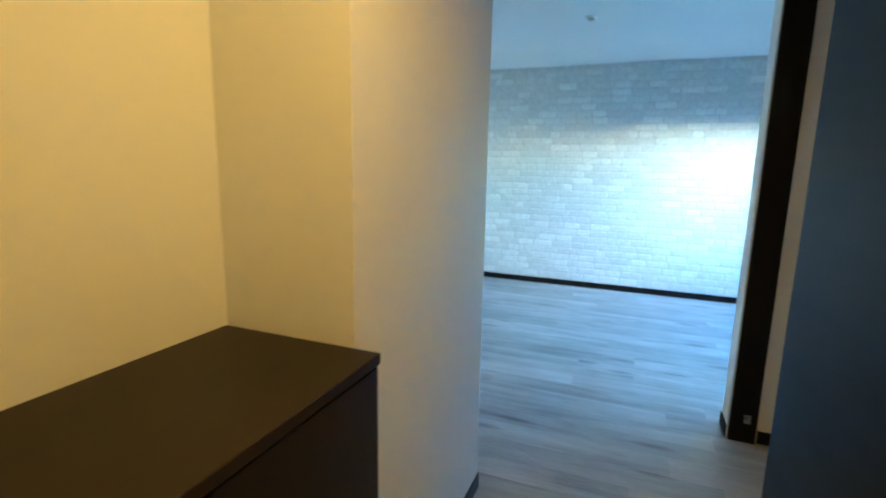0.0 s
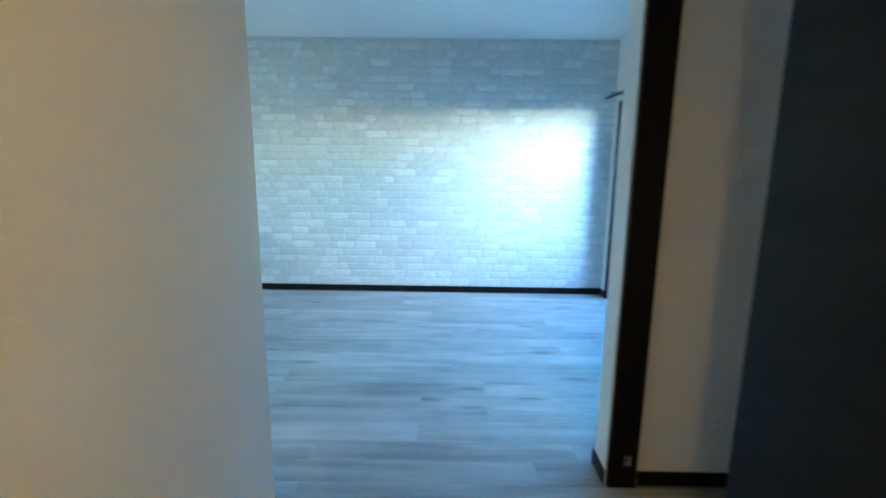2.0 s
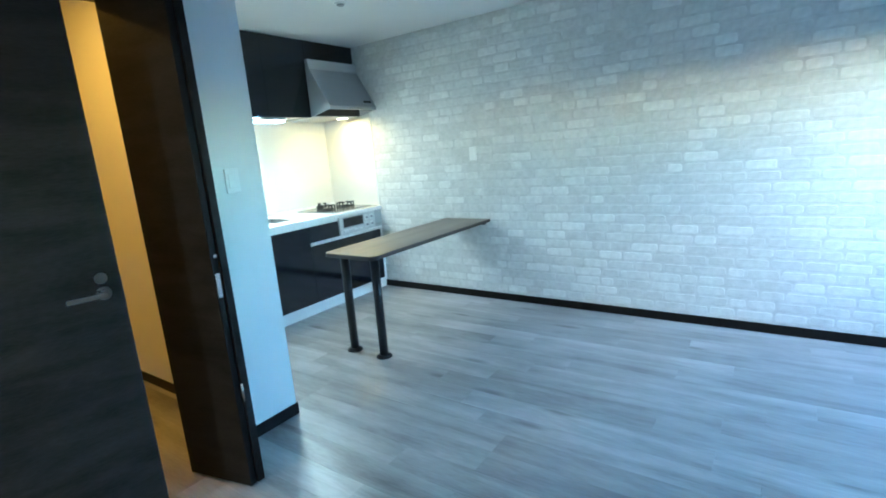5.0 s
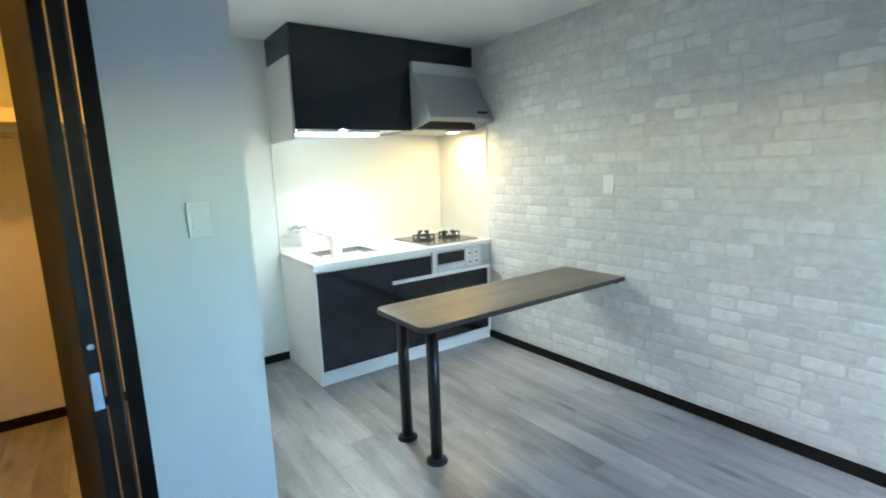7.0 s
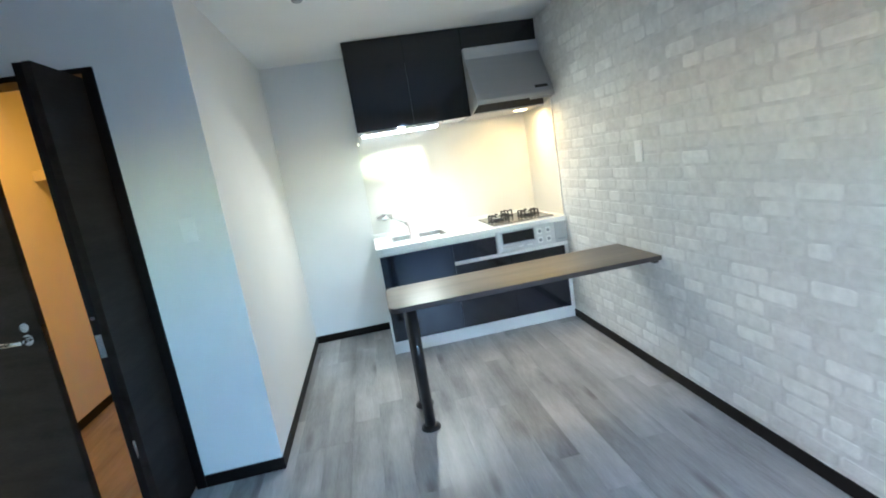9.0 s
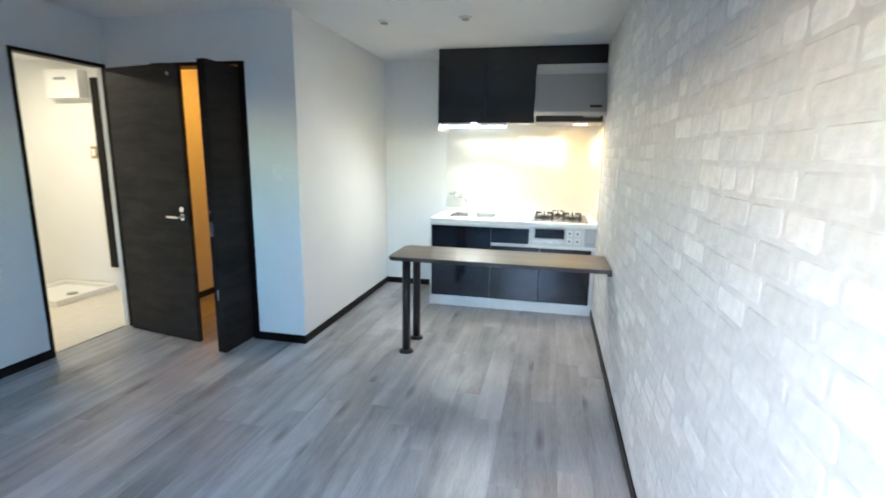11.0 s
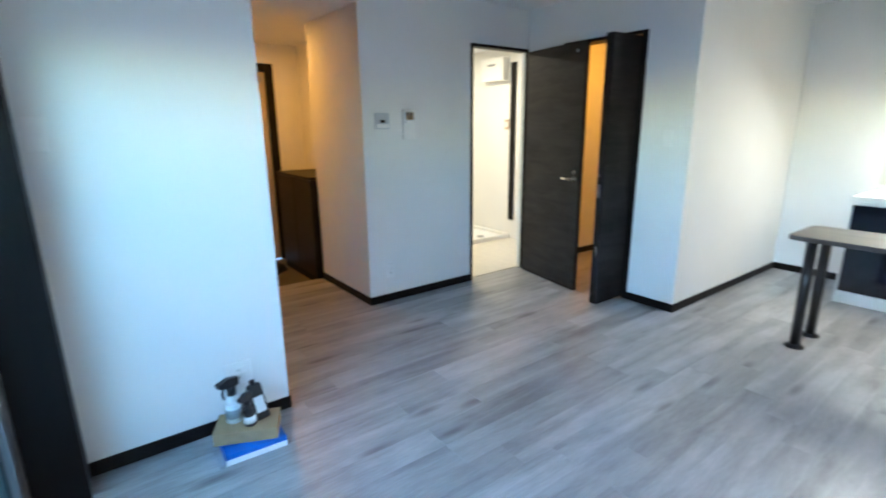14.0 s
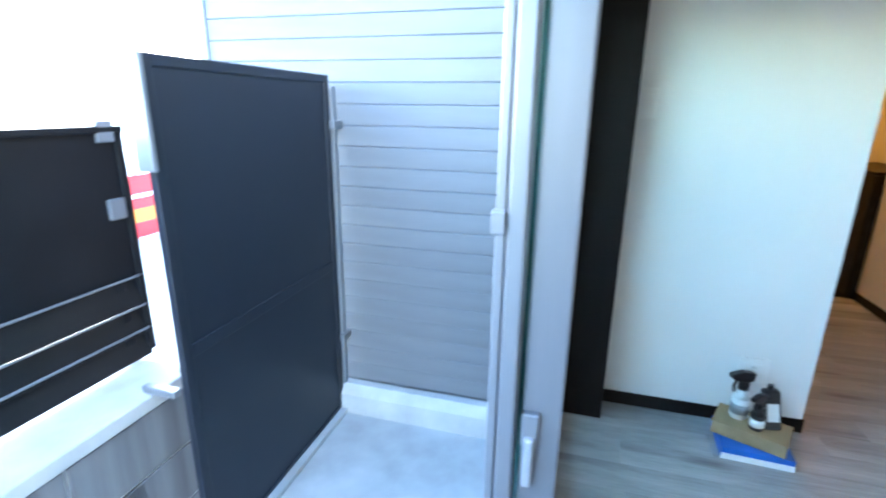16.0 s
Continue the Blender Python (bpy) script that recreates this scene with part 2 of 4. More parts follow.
M_PANEL = mat("navy_partition_board", (0.006, 0.009, 0.017), 0.5, var=0.06, vscale=3)
M_FENCE = mat("dark_bronze_fence", (0.006, 0.0065, 0.008), 0.42, var=0.1, vscale=8, spec=0.25)
M_GROUND = mat("pale_yard_ground", (0.36, 0.35, 0.33), 0.9, var=0.10, vscale=2.5, bump=0.6, bscale=40)
M_RED = mat("red_sign_paint", (0.60, 0.02, 0.03), 0.4, var=0.04)
M_ORANGE = mat("orange_sign_paint", (0.75, 0.25, 0.03), 0.4, var=0.04)
M_LED = glow("led_diffuser", (0.95, 1.0, 0.92), 0.30)
M_BULB = glow("warm_lens", (1.0, 0.66, 0.30), 0.6)
M_HALLBULB = glow("hall_lens", (1.0, 0.60, 0.20), 1.8)

# ---------- building helpers ----------
BASE = {}


def box(bm, a, b, bevel=0.0, m=None):
    r = bmesh.ops.create_cube(bm, size=1.0)
    c = [(p + q) / 2 for p, q in zip(a, b)]
    s = [abs(q - p) for p, q in zip(a, b)]
    t = Matrix.Translation(c) @ Matrix.Diagonal((*s, 1))
    bmesh.ops.transform(bm, matrix=t, verts=r["verts"])
    vs = r["verts"]
    if bevel:
        es = list({e for v in vs for e in v.link_edges})
        k = bmesh.ops.bevel(bm, geom=es, offset=bevel, segments=2, affect="EDGES", profile=0.5)
        vs = k["verts"]
    if m is not None:
        bmesh.ops.transform(bm, matrix=m, verts=list(vs))
    return bm


def B(a, b, bevel=0.0, m=None):
    return box(bmesh.new(), a, b, bevel, m)


def cyl(bm, p, q, r, r2=None, seg=20):
    p, q = Vector(p), Vector(q)
    d = q - p
    k = bmesh.ops.create_cone(bm, cap_ends=True, segments=seg, radius1=r, radius2=r if r2 is None else r2, depth=d.length)
    m = Matrix.Translation((p + q) / 2) @ d.to_track_quat("Z", "Y").to_matrix().to_4x4()
    bmesh.ops.transform(bm, matrix=m, verts=k["verts"])
    for f in {f for v in k["verts"] for f in v.link_faces}:
        if len(f.verts) == 4:
            f.smooth = True
    return bm


def C(p, q, r, r2=None, seg=20):
    return cyl(bmesh.new(), p, q, r, r2, seg)


def tube(points, r, seg=10):
    """A bent round bar along the points."""
    bm = bmesh.new()
    for p, q in zip(points, points[1:]):
        cyl(bm, p, q, r, seg=seg)
    for p in points[1:-1]:
        k = bmesh.ops.create_uvsphere(bm, u_segments=seg, v_segments=6, radius=r)
        bmesh.ops.translate(bm, verts=k["verts"], vec=Vector(p))
        for f in {f for v in k["verts"] for f in v.link_faces}:
            f.smooth = True
    return bm


def prism(profile, axis, lo, hi, bevel=0.0):
    """Extrude a closed 2D profile along an axis; for 'y' the profile is (x, z), for 'z' (x, y), for 'x' (y, z)."""
    bm = bmesh.new()
    def P(u, v, w):
        return {"y": (u, w, v), "z": (u, v, w), "x": (w, u, v)}[axis]
    low = [bm.verts.new(P(u, v, lo)) for u, v in profile]
    top = [bm.verts.new(P(u, v, hi)) for u, v in profile]
    bm.faces.new(low)
    bm.faces.new(top)
    n = len(profile)
    for i in range(n):
        bm.faces.new((low[i], low[(i + 1) % n], top[(i + 1) % n], top[i]))
    bmesh.ops.recalc_face_normals(bm, faces=bm.faces[:])
    if bevel:
        bmesh.ops.bevel(bm, geom=bm.edges[:], offset=bevel, segments=2, affect="EDGES", profile=0.5)
    return bm


def thing(name, base, label, category, group="", kind=""):
    ob = new(name)
    ob.location = base
    ob.empty_display_size = 0.05
    BASE[ob.name] = Vector(base)
    return tagged(ob, label, category, group, kind)


def part(name, bm, material, parent, label=""):
    origin = BASE[parent.name]
    bmesh.ops.translate(bm, verts=bm.verts[:], vec=-origin)
    me = bpy.data.meshes.new(name)
    bm.to_mesh(me)
    bm.free()
    me.materials.append(material)
    ob = new(name, me)
    ob.parent = parent
    BASE[ob.name] = origin
    return tagged(ob, label)


def solid(name, bm, material, label, category, kind="", group="", base=None):
    """One mesh that is a thing by itself."""
    base = Vector(base or (0, 0, 0))
    bmesh.ops.translate(bm, verts=bm.verts[:], vec=-base)
    me = bpy.data.meshes.new(name)
    bm.to_mesh(me)
    bm.free()
    me.materials.append(material)
    ob = new(name, me)
    ob.location = base
    BASE[ob.name] = base
    return tagged(ob, label, category, group, kind)


def wall(name, a, b, material=None, label="plain white papered wall", extra=()):
    bm = B(a, b)
    for p, q in extra:
        box(bm, p, q)
    return solid(name, bm, material or M_WALL, label, "wall", "structure")


# ---------- structure ----------
BY, CZ, KX, AY, CX, SY, HX = 5.17, 2.40, -4.10, 2.975, -2.18, 1.40, -0.45   # brick wall, ceiling, kitchen wall, alcove wall, column face, intercom wall, hall wall
SB = 2.435   # room face of the stub wall
LO, HI = -0.10, 2.46
wall_brick = wall("wall_north", (-4.30, BY + 0.0014, LO), (1.62, 5.32, HI), M_MORTAR, "feature wall papered in pale grey-white brick pattern")
wall("wall_kitchen", (-4.30, AY, LO), (KX, BY + 0.0014, HI))
wall("wall_alcove", (-4.30, 2.765, LO), (CX, AY, HI))
wall("wall_column", (CX - 0.12, 2.582, LO), (CX, 2.765, HI))
wall("wall_closet_lintel", (CX - 0.12, 1.82, 2.07), (CX, 2.582, HI))
wall("wall_closet_corner", (CX - 0.12, SY, LO), (CX, 1.82, HI))
wall("wall_south", (-1.495, 1.335, LO), (-0.93, SY, HI), extra=[((-2.17, 1.335, 2.07), (-1.495, SY, HI)), ((-4.30, 1.335, LO), (-2.17, SY, HI))])
wall("wall_hall_west", (-0.93, 0.47, LO), (HX, SY, HI))
wall("wall_recess", (-0.93, -0.82, LO), (-0.81, 0.47, HI))
wall("wall_entrance", (-0.81, -0.82, LO), (-0.53, -0.70, HI), extra=[((-0.53, -0.82, 2.05), (0.42, -0.70, HI)), ((0.42, -0.82, LO), (0.73, -0.70, HI))])
wall("wall_hall_east", (0.61, -0.70, LO), (0.72, 1.47, HI), extra=[((0.61, 1.47, 2.40), (0.72, 2.29, HI))])
wall("wall_stub", (0.60, 2.29, LO), (1.62, SB, HI))
wall("wall_side_east", (1.62, 0.90, LO), (1.78, SB, HI))
wall("wall_side_south", (0.72, 0.90, LO), (1.62, 1.00, HI))
wall("wall_window", (1.46, 5.03, LO), (1.78, BY + 0.0014, HI), extra=[((1.46, SB, 1.865), (1.78, 5.03, HI)), ((1.46, SB, LO), (1.78, 2.585, 1.865))])
wall("wall_closet_west", (-4.42, 1.40, LO), (-4.10, 2.765, HI))
wall("wall_bath_west", (-3.16, -1.0, LO), (-3.04, 1.335, HI))
wall("wall_bath_south", (-3.04, -1.0, LO), (-0.93, -0.90, HI))
solid("ceiling", B((-4.42, -1.0, CZ), (1.72, 5.32, 2.52)), M_CEIL, "flat white papered ceiling", "ceiling", "structure")
solid("ceiling_hall", box(B((HX, 0.47, 2.25), (0.61, SY, CZ - 0.004)), (-0.81, -0.70, 2.25), (0.61, 0.47, CZ - 0.004)), M_CEIL, "lower white ceiling over the entrance hall", "ceiling", "structure")
solid("ceiling_bath", B((-3.04, -0.90, 2.30), (-0.93, 1.335, CZ - 0.004)), M_CEIL, "white washroom ceiling", "ceiling", "structure")
floor = solid("floor", B((-4.42, -1.0, -0.16), (1.62, 5.32, -0.075)), M_CONC, "grey wood-look plank floor", "floor", "structure")
solid("floor_entrance", B((-0.81, -0.70, -0.075), (0.61, 0.44, -0.055)), M_GENKAN, "dark brown tiled entrance floor a step lower", "floor", "structure")
solid("floor_washroom", B((-3.04, -0.90, -0.075), (-0.93, 1.345, 0.004)), M_BATHF, "cream vinyl sheet floor of the washroom", "floor", "structure")


def strip(name, a, b, label="dark brown skirting board", cat="skirting", mt=None):
    return solid(name, B(a, b, 0.002), mt or M_FRAME, label, cat, "structure")


BH, BT = 0.065, 0.008
for a, b in (((-3.44, BY - BT, 0), (1.46, BY, BH)), ((CX, AY, 0), (CX + BT, 2.589, BH)), ((KX, AY, 0), (CX + BT, AY + BT, BH)),
             ((KX, AY + BT, 0), (KX + BT, 3.655, BH)), ((-1.495, SY, 0), (HX + BT, SY + BT, BH)), ((HX, 0.47, 0), (HX + BT, SY, BH)),
             ((0.60, SB, 0), (1.448, SB + BT, BH)), ((0.60 - BT, 2.292, 0), (0.60, SB + BT, BH)), ((0.735, 2.29 - BT, 0), (1.62, 2.29, BH)),
             ((1.46 - BT, 5.04, 0), (1.46, BY - BT, BH)), ((-4.10, 1.40, 0), (-4.092, 2.765, BH)), ((-4.092, 2.757, 0), (CX - 0.12, 2.765, BH)),
             ((-4.092, 1.40, 0), (-2.31, 1.408, BH)), ((-3.04, 0.61, 0), (-3.032, 1.28, BH))):
    lo = tuple(min(p, q) for p, q in zip(a, b))
    hi = tuple(max(p, q) for p, q in zip(a, b))
    strip("baseboard", lo, hi)

# ---------- doors ----------
def door_frame(name, label, boards):
    f = thing(name, boards[0][0], label, "door frame", kind="structure")
    for i, (a, b) in enumerate(boards):
        part("head" if i == 2 else "jamb", B(a, b, 0.003), M_FRAME, f)
    return f


door_frame("door_frame_washroom", "dark brown frame round the washroom doorway", [((-1.515, 1.32, 0), (-1.490, 1.412, 2.07)), ((-2.178, 1.385, 0), (-2.160, 1.412, 2.07)), ((-2.160, 1.32, 2.045), (-1.515, 1.412, 2.07))])
door_frame("door_frame_closet", "dark brown frame round the closet doorway", [((-2.32, 1.815, 0), (-2.170, 1.84, 2.07)), ((-2.32, 2.540, 0), (-2.170, 2.587, 2.07)), ((-2.32, 1.84, 2.045), (-2.170, 2.540, 2.07))])
door_frame("door_frame_side", "black-brown frame of the side room doorway", [((0.606, 2.265, 0), (0.724, 2.292, 2.398)), ((0.600, 1.465, 0), (0.730, 1.495, 2.398)), ((0.606, 1.495, 2.37), (0.724, 2.265, 2.398))])


def lever(parent, hinge, ang, along, side, z):
    """A chrome lever set on a door; along: metres from the hinge, side: +1 or -1."""
    m = Matrix.Translation(hinge) @ Matrix.Rotation(ang, 4, "Z")
    y0 = 0.018 * side
    b = C((along, y0, z), (along, y0 + 0.008 * side, z), 0.024)
    cyl(b, (along, y0, z + 0.055), (along, y0 + 0.008 * side, z + 0.055), 0.020)
    cyl(b, (along, y0, z), (along, y0 + 0.045 * side, z), 0.009)
    box(b, (along - 0.115, y0 + 0.036 * side, z - 0.009), (along + 0.008, y0 + 0.050 * side, z + 0.009), 0.003)
    bmesh.ops.transform(b, matrix=m, verts=b.verts[:])
    part("lever_handle", b, M_CHROME, parent, "chrome lever handle")


def leaf_door(name, hinge, ang, width, height, label, handles=True, latch=True, veneer=None):
    d = thing(name, (hinge[0], hinge[1], 0.008), label, "door")
    m = Matrix.Translation(hinge) @ Matrix.Rotation(ang, 4, "Z")
    panel = part("panel", B((0, -0.018, 0.008), (width, 0.018, height), 0.002, m), veneer or M_LEAF, d)
    if latch:
        part("latch_plate", B((width - 0.0005, -0.011, 0.90), (width + 0.002, 0.011, 1.02), 0.0, m), M_STEEL, panel, "small steel latch plate")
    if handles:
        for s in (1, -1):
            lever(d, hinge, ang, width - 0.06, s, 0.965)
    for z in (0.25, 1.75):
        part("hinge", C(m @ Vector((-0.004, 0.02, z - 0.05)), m @ Vector((-0.004, 0.02, z + 0.05)), 0.006, seg=10), M_STEEL, d)
    return d


# washroom door, open into the room
wa = math.atan2(2.207 - 1.47, -2.002 + 2.135)
wd = leaf_door("washroom_door", (-2.135, 1.465, 0), wa, 0.745, 2.035, "dark brown wood-grain door standing open, chrome lever handle")
mw = Matrix.Translation((-2.135, 1.465, 0)) @ Matrix.Rotation(wa, 4, "Z")
part("catch", C(mw @ Vector((0.66, -0.018, 1.965)), mw @ Vector((0.66, -0.028, 1.965)), 0.013), M_STEEL, wd, "round steel catch")
# side room door, folded back flat on the hall wall
leaf_door("side_room_door", (0.583, 1.425, 0), radians(-90), 0.74, 2.36, "dark wood-grain door folded back against the hall wall, hall shade in its colour", handles=False, latch=False, veneer=M_LEAF_SHADED)

# folding closet door, stacked open at its north jamb
fd = thing("folding_closet_door", (-2.19, 2.50, 0.01), "dark brown folding closet door folded open, steel catch", "door")
for i, (oy, ang) in enumerate(((2.400, math.atan2(0.078, 0.342)), (2.519, math.atan2(-0.006, 0.345)))):
    mf = Matrix.Translation((-2.198, oy, 0)) @ Matrix.Rotation(ang, 4, "Z")
    p = part("panel", B((0, -0.016, 0.012), (0.352, 0.016, 2.03), 0.002, mf), M_DOOR, fd)
    if i == 0:
        part("catch", B((0.353, -0.012, 0.86), (0.357, 0.012, 0.96), 0.001, mf), M_STEEL, p, "steel door catch")
        part("pivot_pin", C(mf @ Vector((0.356, 0, 1.03)), mf @ Vector((0.362, 0, 1.03)), 0.008), M_STEEL, p)
        part("edge_band", B((0.352, -0.015, 0.012), (0.354, 0.015, 2.03), 0, mf), M_FRAME, p)
part("fold_hinge", C((-1.848, 2.497, 0.40), (-1.848, 2.497, 0.48), 0.006, seg=8), M_STEEL, fd)

# entrance door
ed = thing("entrance_door", (-0.05, -0.73, -0.05), "beige steel entrance door in a dark brown frame", "door")
part("panel", B((-0.45, -0.77, -0.05), (0.34, -0.725, 1.97), 0.003), M_EDOOR, ed)
for a, b in (((-0.53, -0.80, -0.055), (-0.45, -0.685, 2.05)), ((0.34, -0.80, -0.055), (0.42, -0.685, 2.05)), ((-0.45, -0.80, 1.97), (0.34, -0.685, 2.05))):
    part("frame", B(a, b, 0.004), M_FRAME, ed, "dark brown steel frame")
part("closer", B((-0.40, -0.725, 1.86), (-0.17, -0.675, 1.92), 0.006), M_SILVER, ed, "silver door closer")
part("closer_arm", tube([(-0.20, -0.695, 1.93), (-0.10, -0.62, 1.945), (-0.30, -0.69, 1.955)], 0.008), M_SILVER, ed)
part("handle", tube([(0.27, -0.725, 0.95), (0.27, -0.67, 0.95), (0.27, -0.67, 1.15), (0.27, -0.725, 1.15)], 0.011), M_STEEL, ed, "steel pull handle")

# ---------- window ----------
win = thing("window_1", (1.66, 3.82, 0), "sliding glass balcony door slid half open, dark inner casing", "window", kind="structure")
for a, b, n in (((1.448, SB + 0.004, 0.0), (1.62, 2.594, 1.850), "casing"), ((1.448, 5.010, 0.0), (1.62, 5.040, 1.850), "casing"), ((1.448, 2.594, 1.815), (1.62, 5.010, 1.850), "casing_head")):
    part(n, B(a, b, 0.003), M_FRAME, win, "dark brown casing board")
for a, b in (((1.622, 2.585, -0.07), (1.80, 5.035, 0.004)), ((1.622, 2.585, 0.004), (1.80, 2.625, 1.86)), ((1.622, 4.975, 0.004), (1.80, 5.035, 1.86)), ((1.622, 2.625, 1.80), (1.80, 4.975, 1.86))):
    part("outer_frame", B(a, b, 0.002), M_ALU, win, "grey aluminium outer frame")
for x in (1.640, 1.672, 1.716, 1.762):
    part("track", B((x, 2.63, 0.004), (x + 0.006, 4.972, 0.016)), M_ALU, win)
for x in (1.640, 1.670, 1.700, 1.730, 1.765):
    part("jamb_rib", B((x, 4.955, 0.017), (x + 0.006, 4.976, 1.80)), M_ALU, win)


def sash(x, y0, y1, th, stile):
    s = part("sash", B((x - th / 2, y0, 0.02), (x + th / 2, y0 + stile, 1.795), 0.004), M_ALU, win, "grey aluminium sash with green-tinted glass")
    part("stile", B((x - th / 2, y1 - stile, 0.02), (x + th / 2, y1, 1.795), 0.004), M_ALU, s)
    part("rail", B((x - th / 2, y0 + stile, 0.02), (x + th / 2, y1 - stile, 0.10), 0.003), M_ALU, s)
    part("rail", B((x - th / 2, y0 + stile, 1.75), (x + th / 2, y1 - stile, 1.795), 0.003), M_ALU, s)
    g = part("pane", B((x - 0.003, y0 + stile - 0.006, 0.094), (x + 0.003, y1 - stile + 0.006, 1.756)), M_GLASS, s)
    g.visible_shadow = False
    for e in (y0 + stile, y1 - stile):
        part("gasket", B((x - 0.007, e - 0.003, 0.10), (x + 0.007, e + 0.003, 1.75)), M_RUBBER, s)
    return s


s1 = sash(1.657, 2.635, 3.96, 0.062, 0.055)
s2 = sash(1.712, 2.640, 3.980, 0.028, 0.050)
ins = part("insect_screen_frame", B((1.729, 3.945, 0.02), (1.744, 3.972, 1.795), 0.003), M_ALU, win, "aluminium insect screen stile")
part("screen_stop", B((1.727, 3.962, 1.19), (1.749, 3.985, 1.225), 0.003), M_ALU, ins)
lk = part("crescent_lock", B((1.660, 3.958, 0.84), (1.688, 3.974, 0.90), 0.003), M_ALU, s1, "pale crescent lock")
part("lock_lever", B((1.666, 3.964, 0.77), (1.682, 3.984, 0.86), 0.004), M_LOCK, s1, "pale lock lever")

rail = thing("curtain_rail", (1.36, 3.8, 1.88), "double black curtain rail over the balcony door", "curtain rail")
for x, z in ((1.40, 1.905), (1.36, 1.885)):
    part("rail", B((x - 0.009, 2.50, z - 0.011), (x + 0.009, 5.115, z + 0.011), 0.003), M_BLACK, rail)
    part("end_cap", B((x - 0.012, 5.113, z - 0.014), (x + 0.012, 5.128, z + 0.014), 0.003), M_GREYP, rail)
    part("end_cap", B((x - 0.012, 2.487, z - 0.014), (x + 0.012, 2.502, z + 0.014), 0.003), M_GREYP, rail)
for y in (2.62, 3.4, 4.2, 4.98):
    part("bracket", B((1.345, y - 0.012, 1.917), (1.462, y + 0.012, 1.925), 0.001), M_GREYP, rail)
    part("bracket_foot", B((1.456, y - 0.015, 1.89), (1.461, y + 0.015, 1.95), 0.001), M_GREYP, rail)

# ---------- kitchen ----------
KY0, KY1, KF = 3.66, 5.165, -3.418          # ends and front of the base units
base = thing("kitchen_base_unit", (-3.76, 4.41, 0), "white kitchen base unit with glossy navy-black doors", "kitchen unit")
part("body", B((KX + 0.003, KY0, 0.10), (KF - 0.02, KY1, 0.815), 0.001), M_WHITE, base)
part("side_panel", B((KX + 0.003, KY0 - 0.016, 0.0), (KF - 0.002, KY0, 0.815), 0.001), M_WHITE, base, "white end panel")
part("plinth", B((KX + 0.003, KY0, 0.0), (KF - 0.012, KY1, 0.098), 0.001), M_WHITE, base, "white plinth")
for y0, y1, z0, z1, n in ((KY0 + 0.002, 4.227, 0.102, 0.785, "door"), (4.229, 4.680, 0.102, 0.612, "drawer_front"), (4.682, KY1 - 0.03, 0.102, 0.612, "drawer_front"), (4.229, 4.575, 0.645, 0.785, "drawer_front")):
    part(n, B((KF - 0.02, y0, z0), (KF, y1, z1), 0.0015), M_NAVY, base, "glossy navy-black front")
part("filler", B((KF - 0.02, KY1 - 0.026, 0.102), (KF - 0.004, KY1, 0.612), 0.001), M_WHITE, base)
part("handle_rail", B((KF - 0.012, 4.229, 0.617), (KF + 0.008, KY1 - 0.004, 0.641), 0.003), M_WHITE, base, "long pale handle rail")
part("top_rail", B((KF - 0.02, KY0 - 0.014, 0.789), (KF - 0.002, 4.575, 0.813), 0.002), M_WHITE, base)

# counter with a sink opening
SK = (-3.93, 3.80, -3.60, 4.22)             # sink opening
ct = bmesh.new()
for a, b in (((KX + 0.002, KY0 - 0.018, 0.817), (SK[0], KY1 + 0.003, 0.852)), ((SK[2], KY0 - 0.018, 0.817), (KF + 0.012, KY1 + 0.003, 0.852)),
             ((SK[0], KY0 - 0.018, 0.817), (SK[2], SK[1], 0.852)), ((SK[0], SK[3], 0.817), (SK[2], KY1 + 0.003, 0.852))):
    box(ct, a, b)
bmesh.ops.remove_doubles(ct, verts=ct.verts[:], dist=0.0005)
counter = solid("countertop", ct, M_COUNTER, "glossy white kitchen countertop with a back lip", "countertop", base=(-3.76, 4.41, 0.817))
part("back_lip", B((KX + 0.002, KY0 - 0.018, 0.852), (KX + 0.020, KY1, 0.885), 0.003), M_COUNTER, counter)
part("front_edge", B((KF + 0.0125, KY0 - 0.018, 0.818), (KF + 0.017, KY1, 0.851), 0.002), M_COUNTER, counter)

sink = thing("kitchen_sink", (-3.76, 4.01, 0.70), "stainless steel sink sunk in the white counter", "sink")
sb = bmesh.new()
box(sb, (SK[0], SK[1], 0.700), (SK[2], SK[3], 0.704))
for a, b in (((SK[0], SK[1], 0.704), (SK[0] + 0.004, SK[3], 0.853)), ((SK[2] - 0.004, SK[1], 0.704), (SK[2], SK[3], 0.853)), ((SK[0], SK[1], 0.704), (SK[2], SK[1] + 0.004, 0.853)), ((SK[0], SK[3] - 0.004, 0.704), (SK[2], SK[3], 0.853))):
    box(sb, a, b)
part("bowl", sb, M_SINK, sink)
rm = bmesh.new()
for a, b in (((SK[0] - 0.012, SK[1] - 0.012, 0.8525), (SK[0] + 0.004, SK[3] + 0.012, 0.855)), ((SK[2] - 0.004, SK[1] - 0.012, 0.8525), (SK[2] + 0.012, SK[3] + 0.012, 0.855)), ((SK[0], SK[1] - 0.012, 0.8525), (SK[2], SK[1] + 0.004, 0.855)), ((SK[0], SK[3] - 0.004, 0.8525), (SK[2], SK[3] + 0.012, 0.855))):
    box(rm, a, b)
part("rim", rm, M_STEEL, sink)
part("drain", C((-3.70, 4.12, 0.704), (-3.70, 4.12, 0.708), 0.055), M_GREYP, sink)

